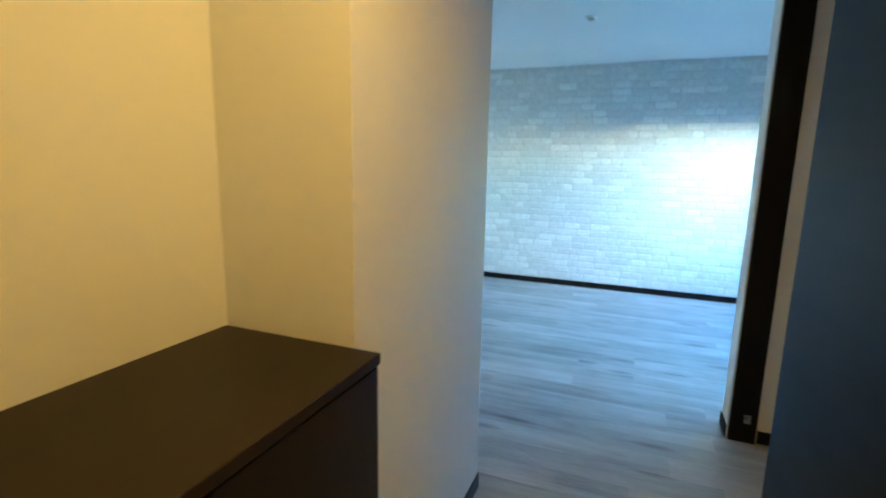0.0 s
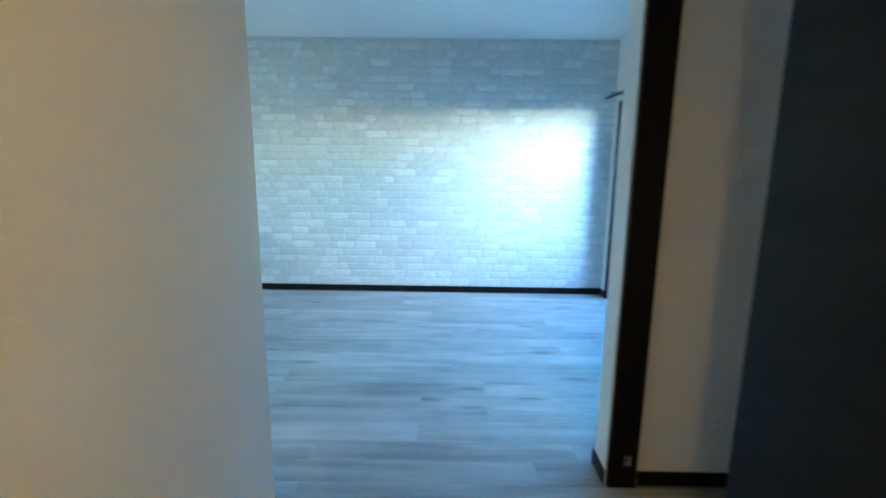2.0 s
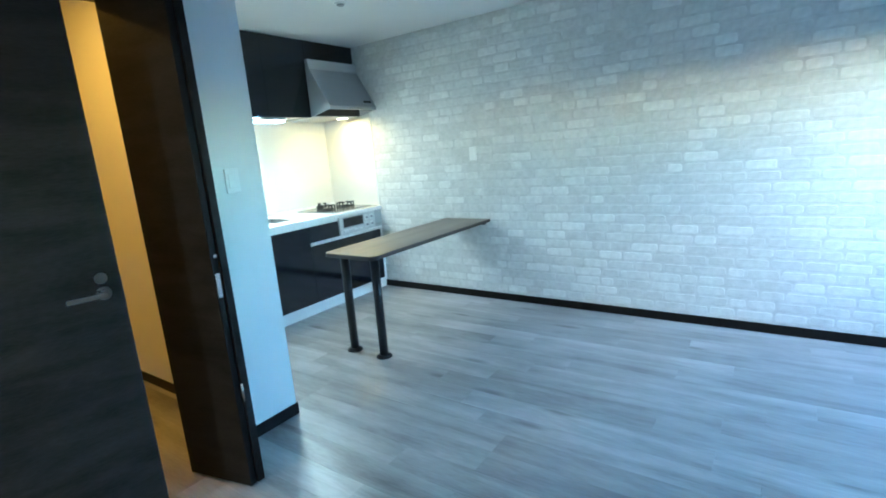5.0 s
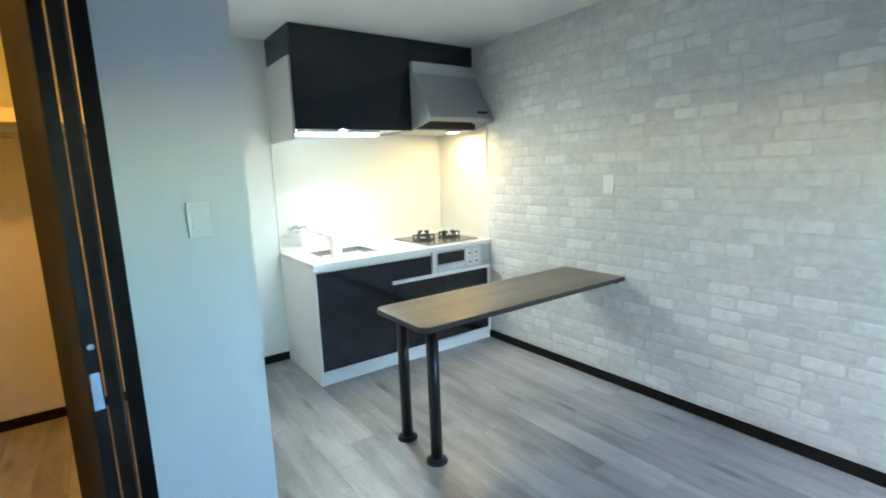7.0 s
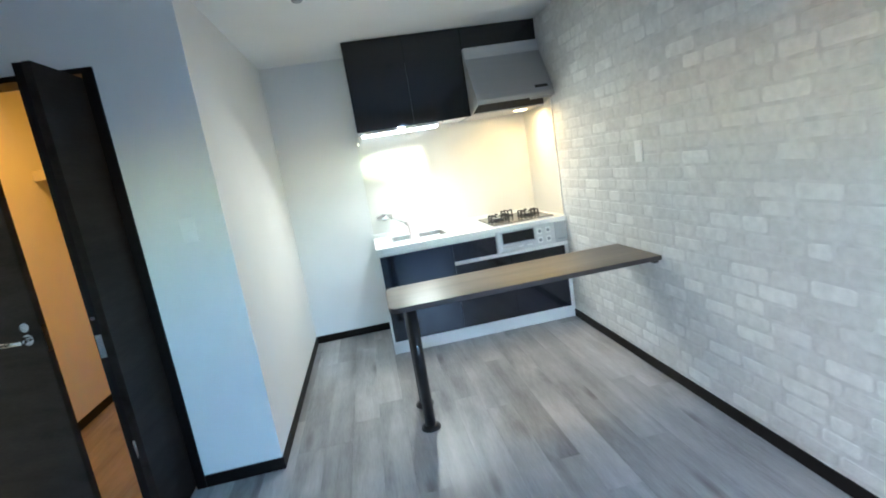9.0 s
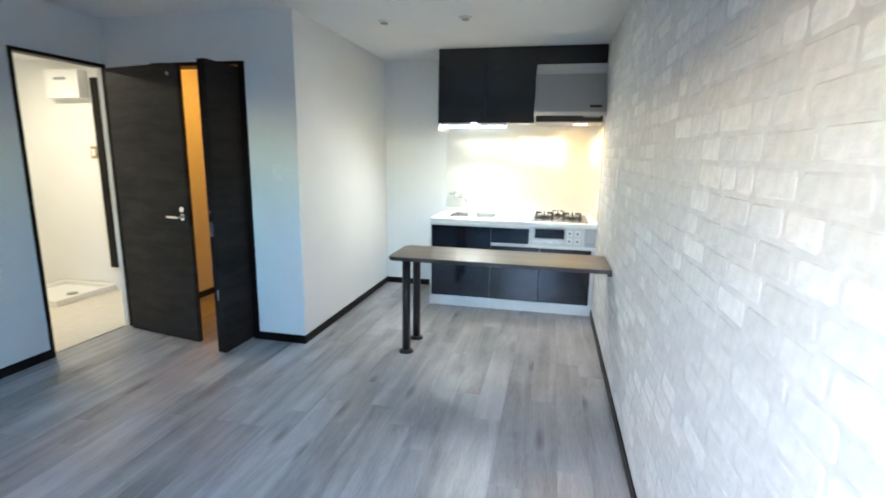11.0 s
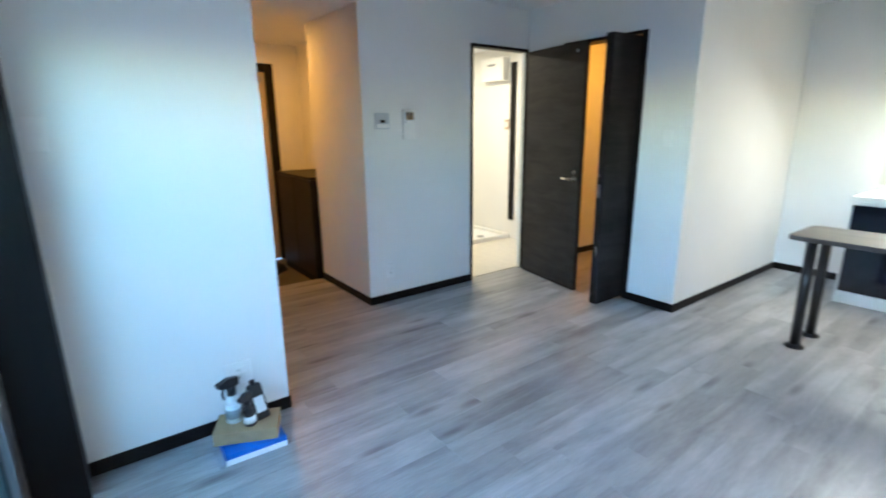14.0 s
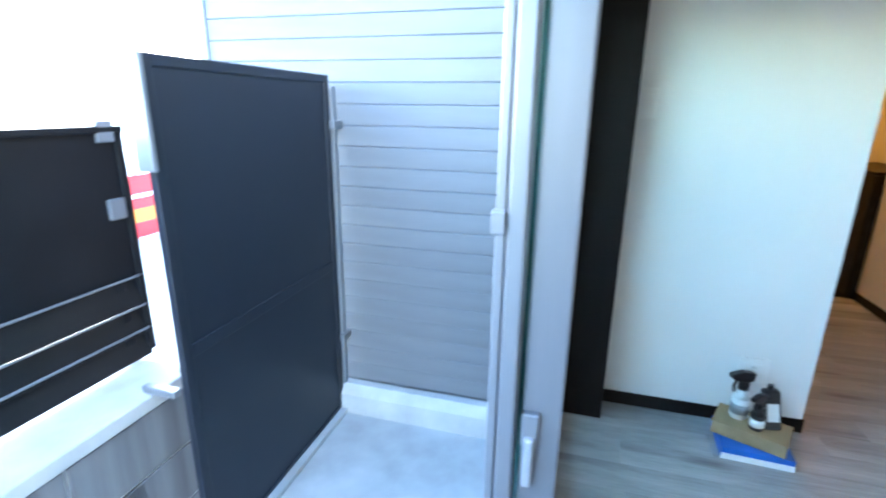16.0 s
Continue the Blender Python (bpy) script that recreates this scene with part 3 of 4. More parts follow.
fa = thing("kitchen_tap", (KX + 0.03, 3.76, 1.02), "chrome wall-mounted kitchen tap with long spout", "tap")
part("mount", C((KX + 0.007, 3.77, 1.03), (KX + 0.05, 3.77, 1.03), 0.030), M_CHROME, fa)
part("body", C((KX + 0.05, 3.70, 1.03), (KX + 0.05, 3.84, 1.03), 0.022), M_CHROME, fa)
part("spout", tube([(KX + 0.05, 3.80, 1.03), (KX + 0.08, 3.81, 1.02), (KX + 0.22, 3.90, 0.985), (KX + 0.27, 3.93, 0.965), (KX + 0.275, 3.935, 0.945)], 0.010), M_CHROME, fa)
part("lever", B((KX + 0.04, 3.760, 1.052), (KX + 0.13, 3.780, 1.064), 0.004), M_CHROME, fa)

cup = thing("detergent_bottle", (-3.825, 3.985, 0.704), "pale pink plastic bottle standing in the steel sink", "bottle")
part("body", prism([(-3.855, 3.946), (-3.795, 3.946), (-3.795, 4.024), (-3.855, 4.024)], "z", 0.7045, 0.990, 0.010), M_PINK, cup)
part("shoulder", prism([(-3.848, 3.953), (-3.802, 3.953), (-3.802, 4.017), (-3.848, 4.017)], "z", 0.988, 0.999, 0.005), M_PINK, cup)
part("cap", C((-3.825, 3.985, 0.998), (-3.825, 3.985, 1.012), 0.012), M_PINK, cup)

hob = thing("gas_hob", (-3.75, 4.80, 0.853), "two-burner gas hob with black iron pan supports", "hob")
part("plate", B((-4.00, 4.590, 0.8525), (-3.475, 5.095, 0.866), 0.004), M_HOB, hob, "grey glass hob plate")
part("trim", B((-4.006, 4.584, 0.8522), (-3.469, 5.101, 0.858), 0.002), M_STEEL, hob)
for cx, cy, r in ((-3.70, 4.70, 0.05), (-3.70, 4.96, 0.05), (-3.90, 4.83, 0.03)):
    bu = part("burner", C((cx, cy, 0.866), (cx, cy, 0.884), r, r * 0.8), M_IRON, hob)
    part("burner_cap", C((cx, cy, 0.884), (cx, cy, 0.890), r * 0.7), M_STEEL, bu)
    gs = bmesh.new()
    n = 6 if r > 0.04 else 4
    for k in range(n):
        an = 2 * math.pi * k / n
        ca, sa = math.cos(an), math.sin(an)
        R = r * 1.8
        box(gs, (0.35 * R, -0.005, 0.906), (R, 0.005, 0.917), 0, Matrix.Translation((cx, cy, 0)) @ Matrix.Rotation(an, 4, "Z"))
        box(gs, (R - 0.011, -0.005, 0.866), (R, 0.005, 0.908), 0, Matrix.Translation((cx, cy, 0)) @ Matrix.Rotation(an, 4, "Z"))
    for k in range(18):
        a0, a1x = 2 * math.pi * k / 18, 2 * math.pi * (k + 1) / 18
        cyl(gs, (cx + R * math.cos(a0), cy + R * math.sin(a0), 0.872), (cx + R * math.cos(a1x), cy + R * math.sin(a1x), 0.870), 0.004, seg=6)
    part("pan_support", gs, M_IRON, hob, "black iron pan support")

grill = thing("grill_panel", (KF, 4.78, 0.75), "silver grill drawer and control panel below the hob", "stove front")
part("face", B((KF - 0.015, 4.582, 0.646), (KF + 0.010, 5.062, 0.812), 0.003), M_PANEL2, grill)
part("window_frame", B((KF + 0.0095, 4.618, 0.700), (KF + 0.0125, 4.900, 0.806), 0.001), M_SILVER, grill, "silver frame of the grill window")
part("grill_window", B((KF + 0.012, 4.630, 0.712), (KF + 0.0145, 4.888, 0.797), 0.001), M_DARKGLASS, grill, "dark grill window")
part("grill_handle", B((KF + 0.010, 4.618, 0.662), (KF + 0.028, 4.900, 0.690), 0.004), M_PANEL2, grill)
for y in (4.770, 4.840):
    part("handle_slot", B((KF + 0.0275, y - 0.022, 0.672), (KF + 0.0286, y + 0.022, 0.682)), M_WHITE, grill)
for y in (4.935, 5.005):
    for z in (0.765, 0.694):
        k = part("knob", B((KF + 0.0095, y - 0.021, z - 0.024), (KF + 0.018, y + 0.021, z + 0.024), 0.006), M_WHITE, grill)
        part("knob_face", C((KF + 0.018, y, z), (KF + 0.024, y, z), 0.013), M_GREYP, k)
part("side_panel", B((KF - 0.015, 5.066, 0.646), (KF + 0.006, KY1, 0.812), 0.002), M_SILVER, grill, "plain silver filler panel")
part("nameplate", B((KF + 0.006, 5.085, 0.668), (KF + 0.0068, 5.150, 0.680)), M_GREYP, grill)

splash = thing("splash_panel", (KX, 4.41, 0.89), "glossy cream-white splash panel behind the counter", "splash panel", kind="structure")
part("panel", B((KX + 0.0005, KY0 - 0.01, 0.886), (KX + 0.006, BY - 0.004, 1.80)), M_SPLASH, splash)
part("return_panel", B((KX + 0.007, BY - 0.004, 0.853), (-3.43, BY - 0.0005, 1.80)), M_SPLASH, splash)
part("edge_trim", B((KX + 0.0005, KY0 - 0.016, 0.886), (KX + 0.008, KY0 - 0.010, 1.74)), M_WHITE, splash)
part("edge_trim", B((-3.430, BY - 0.007, 0.0625), (-3.424, BY - 0.0005, 1.80)), M_WHITE, splash)

UF = -3.585
up = thing("wall_cabinet", (-3.85, 4.42, 1.74), "black-navy wall cabinet reaching up to the ceiling", "kitchen unit")
part("body", B((KX + 0.002, KY0 + 0.012, 1.745), (UF - 0.02, BY - 0.002, 2.20), 0.001), M_WHITE, up, "white cabinet carcass")
part("filler", B((KX + 0.002, KY0 + 0.008, 2.20), (UF - 0.02, BY - 0.002, CZ - 0.002), 0.001), M_NAVY, up, "black filler up to the ceiling")
part("side_panel", B((KX + 0.002, KY0 - 0.006, 1.668), (UF - 0.021, KY0 + 0.0075, 2.20), 0.001), M_WHITE, up, "white end panel")
for y0, y1, z0, z1, n in ((KY0 + 0.010, 4.115, 1.735, CZ - 0.004, "door"), (4.1165, 4.565, 1.735, CZ - 0.004, "door"), (4.568, BY - 0.003, 2.245, CZ - 0.004, "front_panel")):
    part(n, B((UF - 0.02, y0, z0), (UF, y1, z1), 0.001), M_NAVY, up)
part("finger_catch", C((UF - 0.03, 4.34, 1.728), (UF - 0.03, 4.34, 1.736), 0.008), M_STEEL, up)

led = thing("led_strip_light", (-3.67, 4.00, 1.70), "lit white strip light under the wall cabinet", "strip light")
part("housing", B((-3.735, 3.69, 1.715), (-3.612, 4.31, 1.744), 0.004), M_WHITE, led)
part("diffuser", B((-3.725, 3.70, 1.698), (-3.622, 4.30, 1.715), 0.004), M_LED, led)

hood = thing("range_hood", (-3.70, 4.87, 1.75), "silver-grey slanted range hood with a lit lamp", "range hood")
hp = [(-3.335, 1.787), (-3.335, 1.814), (-3.545, 2.150), (-3.560, 2.235), (KX + 0.008, 2.235), (KX + 0.008, 2.215), (-3.575, 2.215), (-3.563, 2.145), (-3.36, 1.814), (-3.36, 1.787)]
part("canopy", prism(hp, "y", 4.572, BY - 0.004), M_SILVER, hood)
hs = [(-3.337, 1.789), (-3.337, 1.812), (-3.546, 2.148), (-3.561, 2.233), (KX + 0.008, 2.233), (KX + 0.008, 1.735), (-3.60, 1.735)]
for y0, y1 in ((4.570, 4.578), (BY - 0.010, BY - 0.003)):
    part("cheek", prism(hs, "y", y0, y1), M_SILVER, hood)
part("top_band", prism([(-3.5455, 2.152), (-3.5425, 2.152), (-3.5575, 2.236), (-3.5605, 2.236)], "y", 4.571, BY - 0.003), M_PANEL2, hood, "pale band along the top of the hood")
part("bottom_plate", B((KX + 0.01, 4.579, 1.738), (-3.56, BY - 0.012, 1.746)), M_SILVER, hood)
# filter sheet coloured black to give the shade inside the hood cavity
part("filter", prism([(-3.545, 2.06), (-3.53, 2.06), (-3.555, 1.747), (-3.57, 1.747)], "y", 4.579, BY - 0.012), M_IRON, hood, "filter sheet, black for the shade of the hood cavity")
part("front_lip", B((-3.362, 4.579, 1.785), (-3.338, BY - 0.011, 1.799), 0.002), M_SILVER, hood)
part("switch_bar", B((-3.372, 4.98, 1.772), (-3.350, 5.12, 1.7865), 0.002), M_GREYP, hood)
part("lamp", C((-3.62, 4.98, 1.724), (-3.62, 4.98, 1.739), 0.052), M_BULB, hood, "glowing round hood lamp")
part("lamp_ring", C((-3.62, 4.98, 1.728), (-3.62, 4.98, 1.7385), 0.060), M_STEEL, hood)
part("maker_plate", prism([(-3.3545, 1.850), (-3.368, 1.872), (-3.373, 1.872), (-3.3595, 1.850)], "y", 5.03, 5.13), M_RUBBER, hood, "small dark nameplate bar")

# ---------- bar table ----------
tb = thing("bar_table", (-2.36, 4.40, 0), "narrow dark brown wall table on two black round legs", "table")
tx0, tx1, ty0, ty1, rr_ = -2.605, -2.135, 3.655, BY - 0.010, 0.055
prof = [(tx0, ty1), (tx1, ty1)]
for cxx, a0 in ((tx1 - rr_, 0), (tx0 + rr_, -90)):
    for k in range(9):
        an = radians(a0 - k * 90 / 8)
        prof.append((cxx + rr_ * math.cos(an), ty0 + rr_ + rr_ * math.sin(an)))
part("tabletop", prism(prof, "z", 0.707, 0.735, 0.002), M_TABLE, tb)
prof2 = [(x + (0.0015 if x > -2.37 else -0.0015), y - (0.0015 if y < 4 else -0.0)) for x, y in prof]
part("edge_band", prism(prof2, "z", 0.709, 0.733), M_EDGE, tb, "dark brown edge band")
for lx in (-2.235, -2.515):
    lg = part("leg", C((lx, 3.765, 0.012), (lx, 3.765, 0.707), 0.030, seg=24), M_BLACK, tb)
    ft = bmesh.new()
    cyl(ft, (lx, 3.765, 0.0), (lx, 3.765, 0.010), 0.055, 0.053, 28)
    cyl(ft, (lx, 3.765, 0.010), (lx, 3.765, 0.022), 0.050, 0.036, 28)
    part("foot_flange", ft, M_BLACK, lg)
    part("top_flange", C((lx, 3.765, 0.695), (lx, 3.765, 0.7065), 0.055, seg=28), M_BLACK, lg)
part("wall_bracket", B((-2.56, BY - 0.03, 0.682), (-2.18, BY - 0.001, 0.706), 0.002), M_BLACK, tb)

# ---------- switches, outlets and wall fittings ----------
def plate(name, center, normal, w, h, label, category, buttons=1, slots=False, mt=None):
    """A wall plate; normal is one of '+x', '-x', '+y', '-y'."""
    ang = {"+x": 90, "-x": -90, "+y": 180, "-y": 0}[normal]
    m = Matrix.Translation(center) @ Matrix.Rotation(radians(ang), 4, "Z")
    p = thing(name, center, label, category)
    part("plate", B((-w / 2, -0.009, -h / 2), (w / 2, -0.0004, h / 2), 0.003, m), mt or M_PLASTIC, p)
    bh = (h * 0.62) / buttons
    for k in range(buttons):
        z0 = -h * 0.31 + k * bh
        bt = part("outlet_face" if slots else "rocker", B((-w * 0.30, -0.012, z0 + 0.002), (w * 0.30, -0.0088, z0 + bh - 0.002), 0.0015, m), M_PLASTIC, p)
        if slots:
            for sx in (-0.006, 0.006):
                part("slot", B((sx - 0.001, -0.0126, z0 + bh / 2 - 0.005), (sx + 0.001, -0.0119, z0 + bh / 2 + 0.005), 0, m), M_IRON, bt)
    return p


plate("light_switch", (CX, 2.81, 1.30), "+x", 0.070, 0.118, "white two-rocker light switch on the column wall", "light switch", 2)
plate("light_switch", (-2.268, BY - 0.004, 1.305), "-y", 0.070, 0.118, "white switch plate on the brick-pattern wall", "light switch", 1)
plate("light_switch", (1.03, 2.29, 1.345), "-y", 0.070, 0.118, "white light switch in the dark side room", "light switch", 1)
plate("wall_outlet", (1.035, 2.29, 0.285), "-y", 0.070, 0.118, "white low outlet in the dark side room", "outlet", 2, True)
plate("wall_outlet", (-0.64, SY, 0.26), "+y", 0.070, 0.118, "white low outlet under the intercom", "outlet", 2, True)
plate("wall_outlet", (0.83, SB, 0.27), "+y", 0.12, 0.118, "white double outlet above the cardboard box", "outlet", 2, True)
plate("wall_outlet", (1.395, SB, 1.39), "+y", 0.070, 0.118, "white plate beside the balcony door", "outlet", 1)

ic = thing("intercom", (-0.845, SY, 1.42), "white wall intercom with a small dark screen", "intercom")
part("body", B((-0.900, SY + 0.0005, 1.305), (-0.792, SY + 0.028, 1.530), 0.006), M_PLASTIC, ic)
part("screen", B((-0.885, SY + 0.0275, 1.450), (-0.812, SY + 0.030, 1.510), 0.001), M_DARKGLASS, ic, "dark display")
part("speaker", B((-0.870, SY + 0.0275, 1.335), (-0.822, SY + 0.0295, 1.390), 0.002), M_PLASTIC, ic)
part("button", C((-0.806, SY + 0.028, 1.435), (-0.806, SY + 0.031, 1.435), 0.005), M_GREYP, ic)
wc = thing("water_heater_control", (-0.61, SY, 1.445), "white square remote control with a dark display", "control panel")
part("body", B((-0.670, SY + 0.0005, 1.385), (-0.550, SY + 0.018, 1.502), 0.005), M_CTRL, wc)
part("display", B((-0.630, SY + 0.0175, 1.432), (-0.592, SY + 0.020, 1.452), 0.001), M_DARKGLASS, wc)
part("flap", B((-0.662, SY + 0.0175, 1.392), (-0.558, SY + 0.019, 1.422), 0.001), M_PLASTIC, wc)


def ceiling_disc(x, y, z, r, label, cat):
    d = thing("ceiling_disc", (x, y, z), label, cat)
    part("ring", C((x, y, z - 0.012), (x, y, z - 0.0005), r * 0.92, r, 28), M_PLASTIC, d)
    part("lens", C((x, y, z - 0.020), (x, y, z - 0.012), r * 0.5, r * 0.62, 24), M_GREYP, d)


ceiling_disc(-2.61, 3.48, CZ, 0.050, "small round off-white ceiling sensor", "smoke detector")
ceiling_disc(-2.60, 4.09, CZ, 0.045, "small round grey ceiling socket", "ceiling socket")
ceiling_disc(-0.335, 3.44, CZ, 0.045, "small round grey ceiling socket", "ceiling socket")
hl = thing("downlight", (-0.03, 0.13, 2.25), "lit warm round downlight in the hall ceiling", "downlight")
part("ring", C((-0.03, 0.13, 2.242), (-0.03, 0.13, 2.2495), 0.070, seg=28), M_WHITE, hl)
part("lens", C((-0.03, 0.13, 2.239), (-0.03, 0.13, 2.243), 0.056, seg=28), M_HALLBULB, hl, "glowing warm lens")

# door stop catch on the side room jamb
dc = thing("door_catch", (0.68, 2.262, 0.12), "small steel door catch low on the jamb", "door catch")
part("plate", B((0.665, 2.2615, 0.105), (0.695, 2.265, 0.150), 0.001), M_STEEL, dc)
part("stud", C((0.68, 2.2615, 0.128), (0.68, 2.250, 0.128), 0.009), M_STEEL, dc)

# wall hook by the balcony door
hk = thing("wall_hook", (1.40, 2.445, 1.86), "small grey wall hook by the balcony door", "hook")
part("plate", B((1.375, SB + 0.0005, 1.835), (1.425, SB + 0.010, 1.900), 0.004), M_GREYP, hk)
part("hook", tube([(1.40, SB + 0.010, 1.85), (1.40, SB + 0.035, 1.842), (1.40, SB + 0.041, 1.862)], 0.005, 8), M_GREYP, hk)

# ---------- entrance hall ----------
sc = thing("shoe_cabinet", (-0.60, 0.03, -0.055), "dark brown wood-grain shoe cabinet in the hall recess", "cabinet")
part("body", B((-0.805, -0.41, -0.055), (-0.405, 0.462, 0.935), 0.001), M_SHOE, sc)
part("top", B((-0.808, -0.42, 0.937), (-0.384, 0.466, 0.962), 0.003), M_SHOE, sc)
for y0, y1 in ((-0.408, 0.024), (0.028, 0.460)):
    part("door", B((-0.404, y0, 0.02), (-0.388, y1, 0.932), 0.0015), M_SHOE, sc)
part("plinth", B((-0.403, -0.405, -0.055), (-0.398, 0.458, 0.018)), M_FRAME, sc)


def shoe(x, y, ang):
    s = thing("shoe", (x, y, -0.055), "dark leather shoe on the entrance floor", "shoe", group="shoes by the entrance")
    m = Matrix.Translation((x, y, -0.055)) @ Matrix.Rotation(radians(ang), 4, "Z")
    pr = [(0, -0.030), (0.06, -0.036), (0.17, -0.046), (0.235, -0.036), (0.265, 0), (0.235, 0.036), (0.17, 0.044), (0.06, 0.034), (0, 0.030), (-0.012, 0)]
    so = prism(pr, "z", 0, 0.018, 0.003)
    bmesh.ops.transform(so, matrix=m, verts=so.verts[:])
    part("sole", so, M_RUBBER, s)
    ub = bmesh.new()
    k = bmesh.ops.create_uvsphere(ub, u_segments=20, v_segments=12, radius=1.0)
    for v in ub.verts:
        u = v.co.x
        h = 0.075 if u < 0 else 0.075 - 0.035 * u
        v.co = Vector((0.125 + 0.135 * u, 0.040 * v.co.y * (1 + 0.12 * u), 0.018 + max(0.0, v.co.z) * h))
    bmesh.ops.transform(ub, matrix=m, verts=ub.verts[:])
    for f in ub.faces:
        f.smooth = True
    part("upper", ub, M_IRON, s)


shoe(-0.33, -0.24, 35)
shoe(-0.31, -0.36, 28)

# ---------- washroom ----------
pan = thing("washing_machine_pan", (-2.70, 0.03, 0.004), "cream plastic washing machine pan on the washroom floor", "drip pan")
px0, px1, py0, py1 = -3.03, -2.39, -0.30, 0.36
part("tray", B((px0, py0, 0.0045), (px1, py1, 0.022), 0.004), M_PLASTIC, pan)
for a, b in (((px0, py0, 0.020), (px0 + 0.03, py1, 0.062)), ((px1 - 0.03, py0, 0.020), (px1, py1, 0.062)), ((px0 + 0.03, py0, 0.020), (px1 - 0.03, py0 + 0.03, 0.062)), ((px0 + 0.03, py1 - 0.03, 0.020), (px1 - 0.03, py1, 0.062))):
    part("rim", B(a, b, 0.008), M_PLASTIC, pan)
part("drain", C((-2.72, 0.15, 0.0222), (-2.72, 0.15, 0.034), 0.045), M_GREYP, pan)
vb = thing("bathroom_fan_unit", (-3.0, 0.24, 2.05), "white box unit high on the washroom wall", "ventilator")
part("body", B((-3.038, -0.10, 1.92), (-2.93, 0.29, 2.19), 0.010), M_PLASTIC, vb)
part("grille", B((-2.931, -0.04, 2.05), (-2.927, 0.23, 2.15), 0.002), M_PLASTIC, vb)
part("label_bar", B((-2.9268, 0.02, 2.09), (-2.926, 0.16, 2.115)), M_GREYP, vb)
plate("light_switch", (-3.04, 0.27, 1.41), "+x", 0.07, 0.118, "cream light switch in the washroom", "light switch", 1, mt=M_CARD)
tr = thing("folding_door_trim", (-3.0, 0.63, 0.25), "tall dark trim of the bathroom folding door", "door trim")
part("trim", B((-3.038, 0.335, 0.24), (-3.015, 0.415, 2.12), 0.003), M_FRAME, tr)
part("white_jamb", B((-3.038, 0.52, 0.004), (-2.985, 0.60, 2.20), 0.003), M_PLASTIC, tr)
bl = thing("washroom_ceiling_light", (-2.0, 0.2, 2.30), "round lit washroom ceiling light", "ceiling light")
part("ring", C((-2.0, 0.2, 2.286), (-2.0, 0.2, 2.2995), 0.13, seg=28), M_WHITE, bl)

# ---------- closet ----------
sh = thing("closet_shelf", (-3.85, 2.1, 1.75), "pale wooden closet shelf with a hanging rod", "shelf")
part("board", B((-4.098, 1.402, 1.765), (-3.62, 2.763, 1.79), 0.001), M_WALL, sh)
part("front_rail", B((-3.62, 1.402, 1.745), (-3.598, 2.763, 1.815), 0.001), M_WALL, sh, "pale front edge of the shelf")
part("rod", C((-3.75, 1.402, 1.69), (-3.75, 2.763, 1.69), 0.014), M_STEEL, sh)
cl = thing("closet_ceiling_light", (-3.0, 2.1, 2.395), "lit warm round closet light", "ceiling light")
part("ring", C((-3.0, 2.1, 2.364), (-3.0, 2.1, 2.399), 0.09, seg=28), M_WHITE, cl)

# ---------- boxes and bottles by the stub wall ----------
bb = thing("blue_flat_box", (0.84, 2.62, 0), "flat blue and white cardboard box on the floor", "box")
mb = Matrix.Translation((0.845, 2.615, 0)) @ Matrix.Rotation(radians(-3), 4, "Z")
part("carton", B((-0.13, -0.115, 0.001), (0.13, 0.115, 0.050), 0.002, mb), M_BLUE, bb)
part("white_band", B((-0.131, 0.114, 0.002), (0.131, 0.1165, 0.028), 0, mb), M_PLASTIC, bb, "white printed band")
cb = thing("cardboard_box", (0.85, 2.60, 0.05), "low brown cardboard box lying on the blue one", "box")
mc = Matrix.Translation((0.850, 2.605, 0.0505)) @ Matrix.Rotation(radians(-24), 4, "Z")
part("carton", B((-0.135, -0.080, 0), (0.135, 0.080, 0.055), 0.003, mc), M_CARD, cb)
part("lid_flap", B((-0.137, -0.082, 0.0545), (0.137, 0.083, 0.059), 0.001, mc), M_CARD, cb)
part("tape", B((-0.02, -0.083, 0.0592), (0.02, 0.084, 0.0598), 0, mc), M_CARD, cb)


def spray(x, y, z, ang, tilt, s=1.0, body=None, lbl=None, text="white spray bottle with a black trigger on the cardboard box"):
    b = thing("spray_bottle", (x, y, z), text, "spray bottle")
    m = Matrix.Translation((x, y, z)) @ Matrix.Rotation(radians(ang), 4, "Z") @ Matrix.Rotation(radians(tilt), 4, "Y") @ Matrix.Diagonal((s, s, s, 1))
    def put(name, bm, mt, lab=""):
        bmesh.ops.transform(bm, matrix=m, verts=bm.verts[:])
        return part(name, bm, mt, b, lab)
    bo = bmesh.new()
    for z0, z1, r0, r1 in ((0, 0.008, 0.028, 0.032), (0.008, 0.085, 0.032, 0.032), (0.085, 0.120, 0.032, 0.016), (0.120, 0.135, 0.014, 0.014)):
        cyl(bo, (0, 0, z0), (0, 0, z1), r0, r1)
    put("bottle", bo, body or M_PLASTIC)
    put("label_band", C((0, 0, 0.022), (0, 0, 0.062), 0.0328), lbl or M_PLASTIC, "plain paper label")
    put("collar", C((0, 0, 0.120), (0, 0, 0.157), 0.019), M_BLACK)
    hd = prism([(-0.030, 0.155), (0.015, 0.152), (0.058, 0.170), (0.060, 0.188), (0.010, 0.198), (-0.034, 0.188)], "y", -0.013, 0.013, 0.003)
    put("trigger_head", hd, M_BLACK)
    put("trigger", tube([(0.032, 0, 0.160), (0.040, 0, 0.135), (0.034, 0, 0.112)], 0.005, 8), M_BLACK)


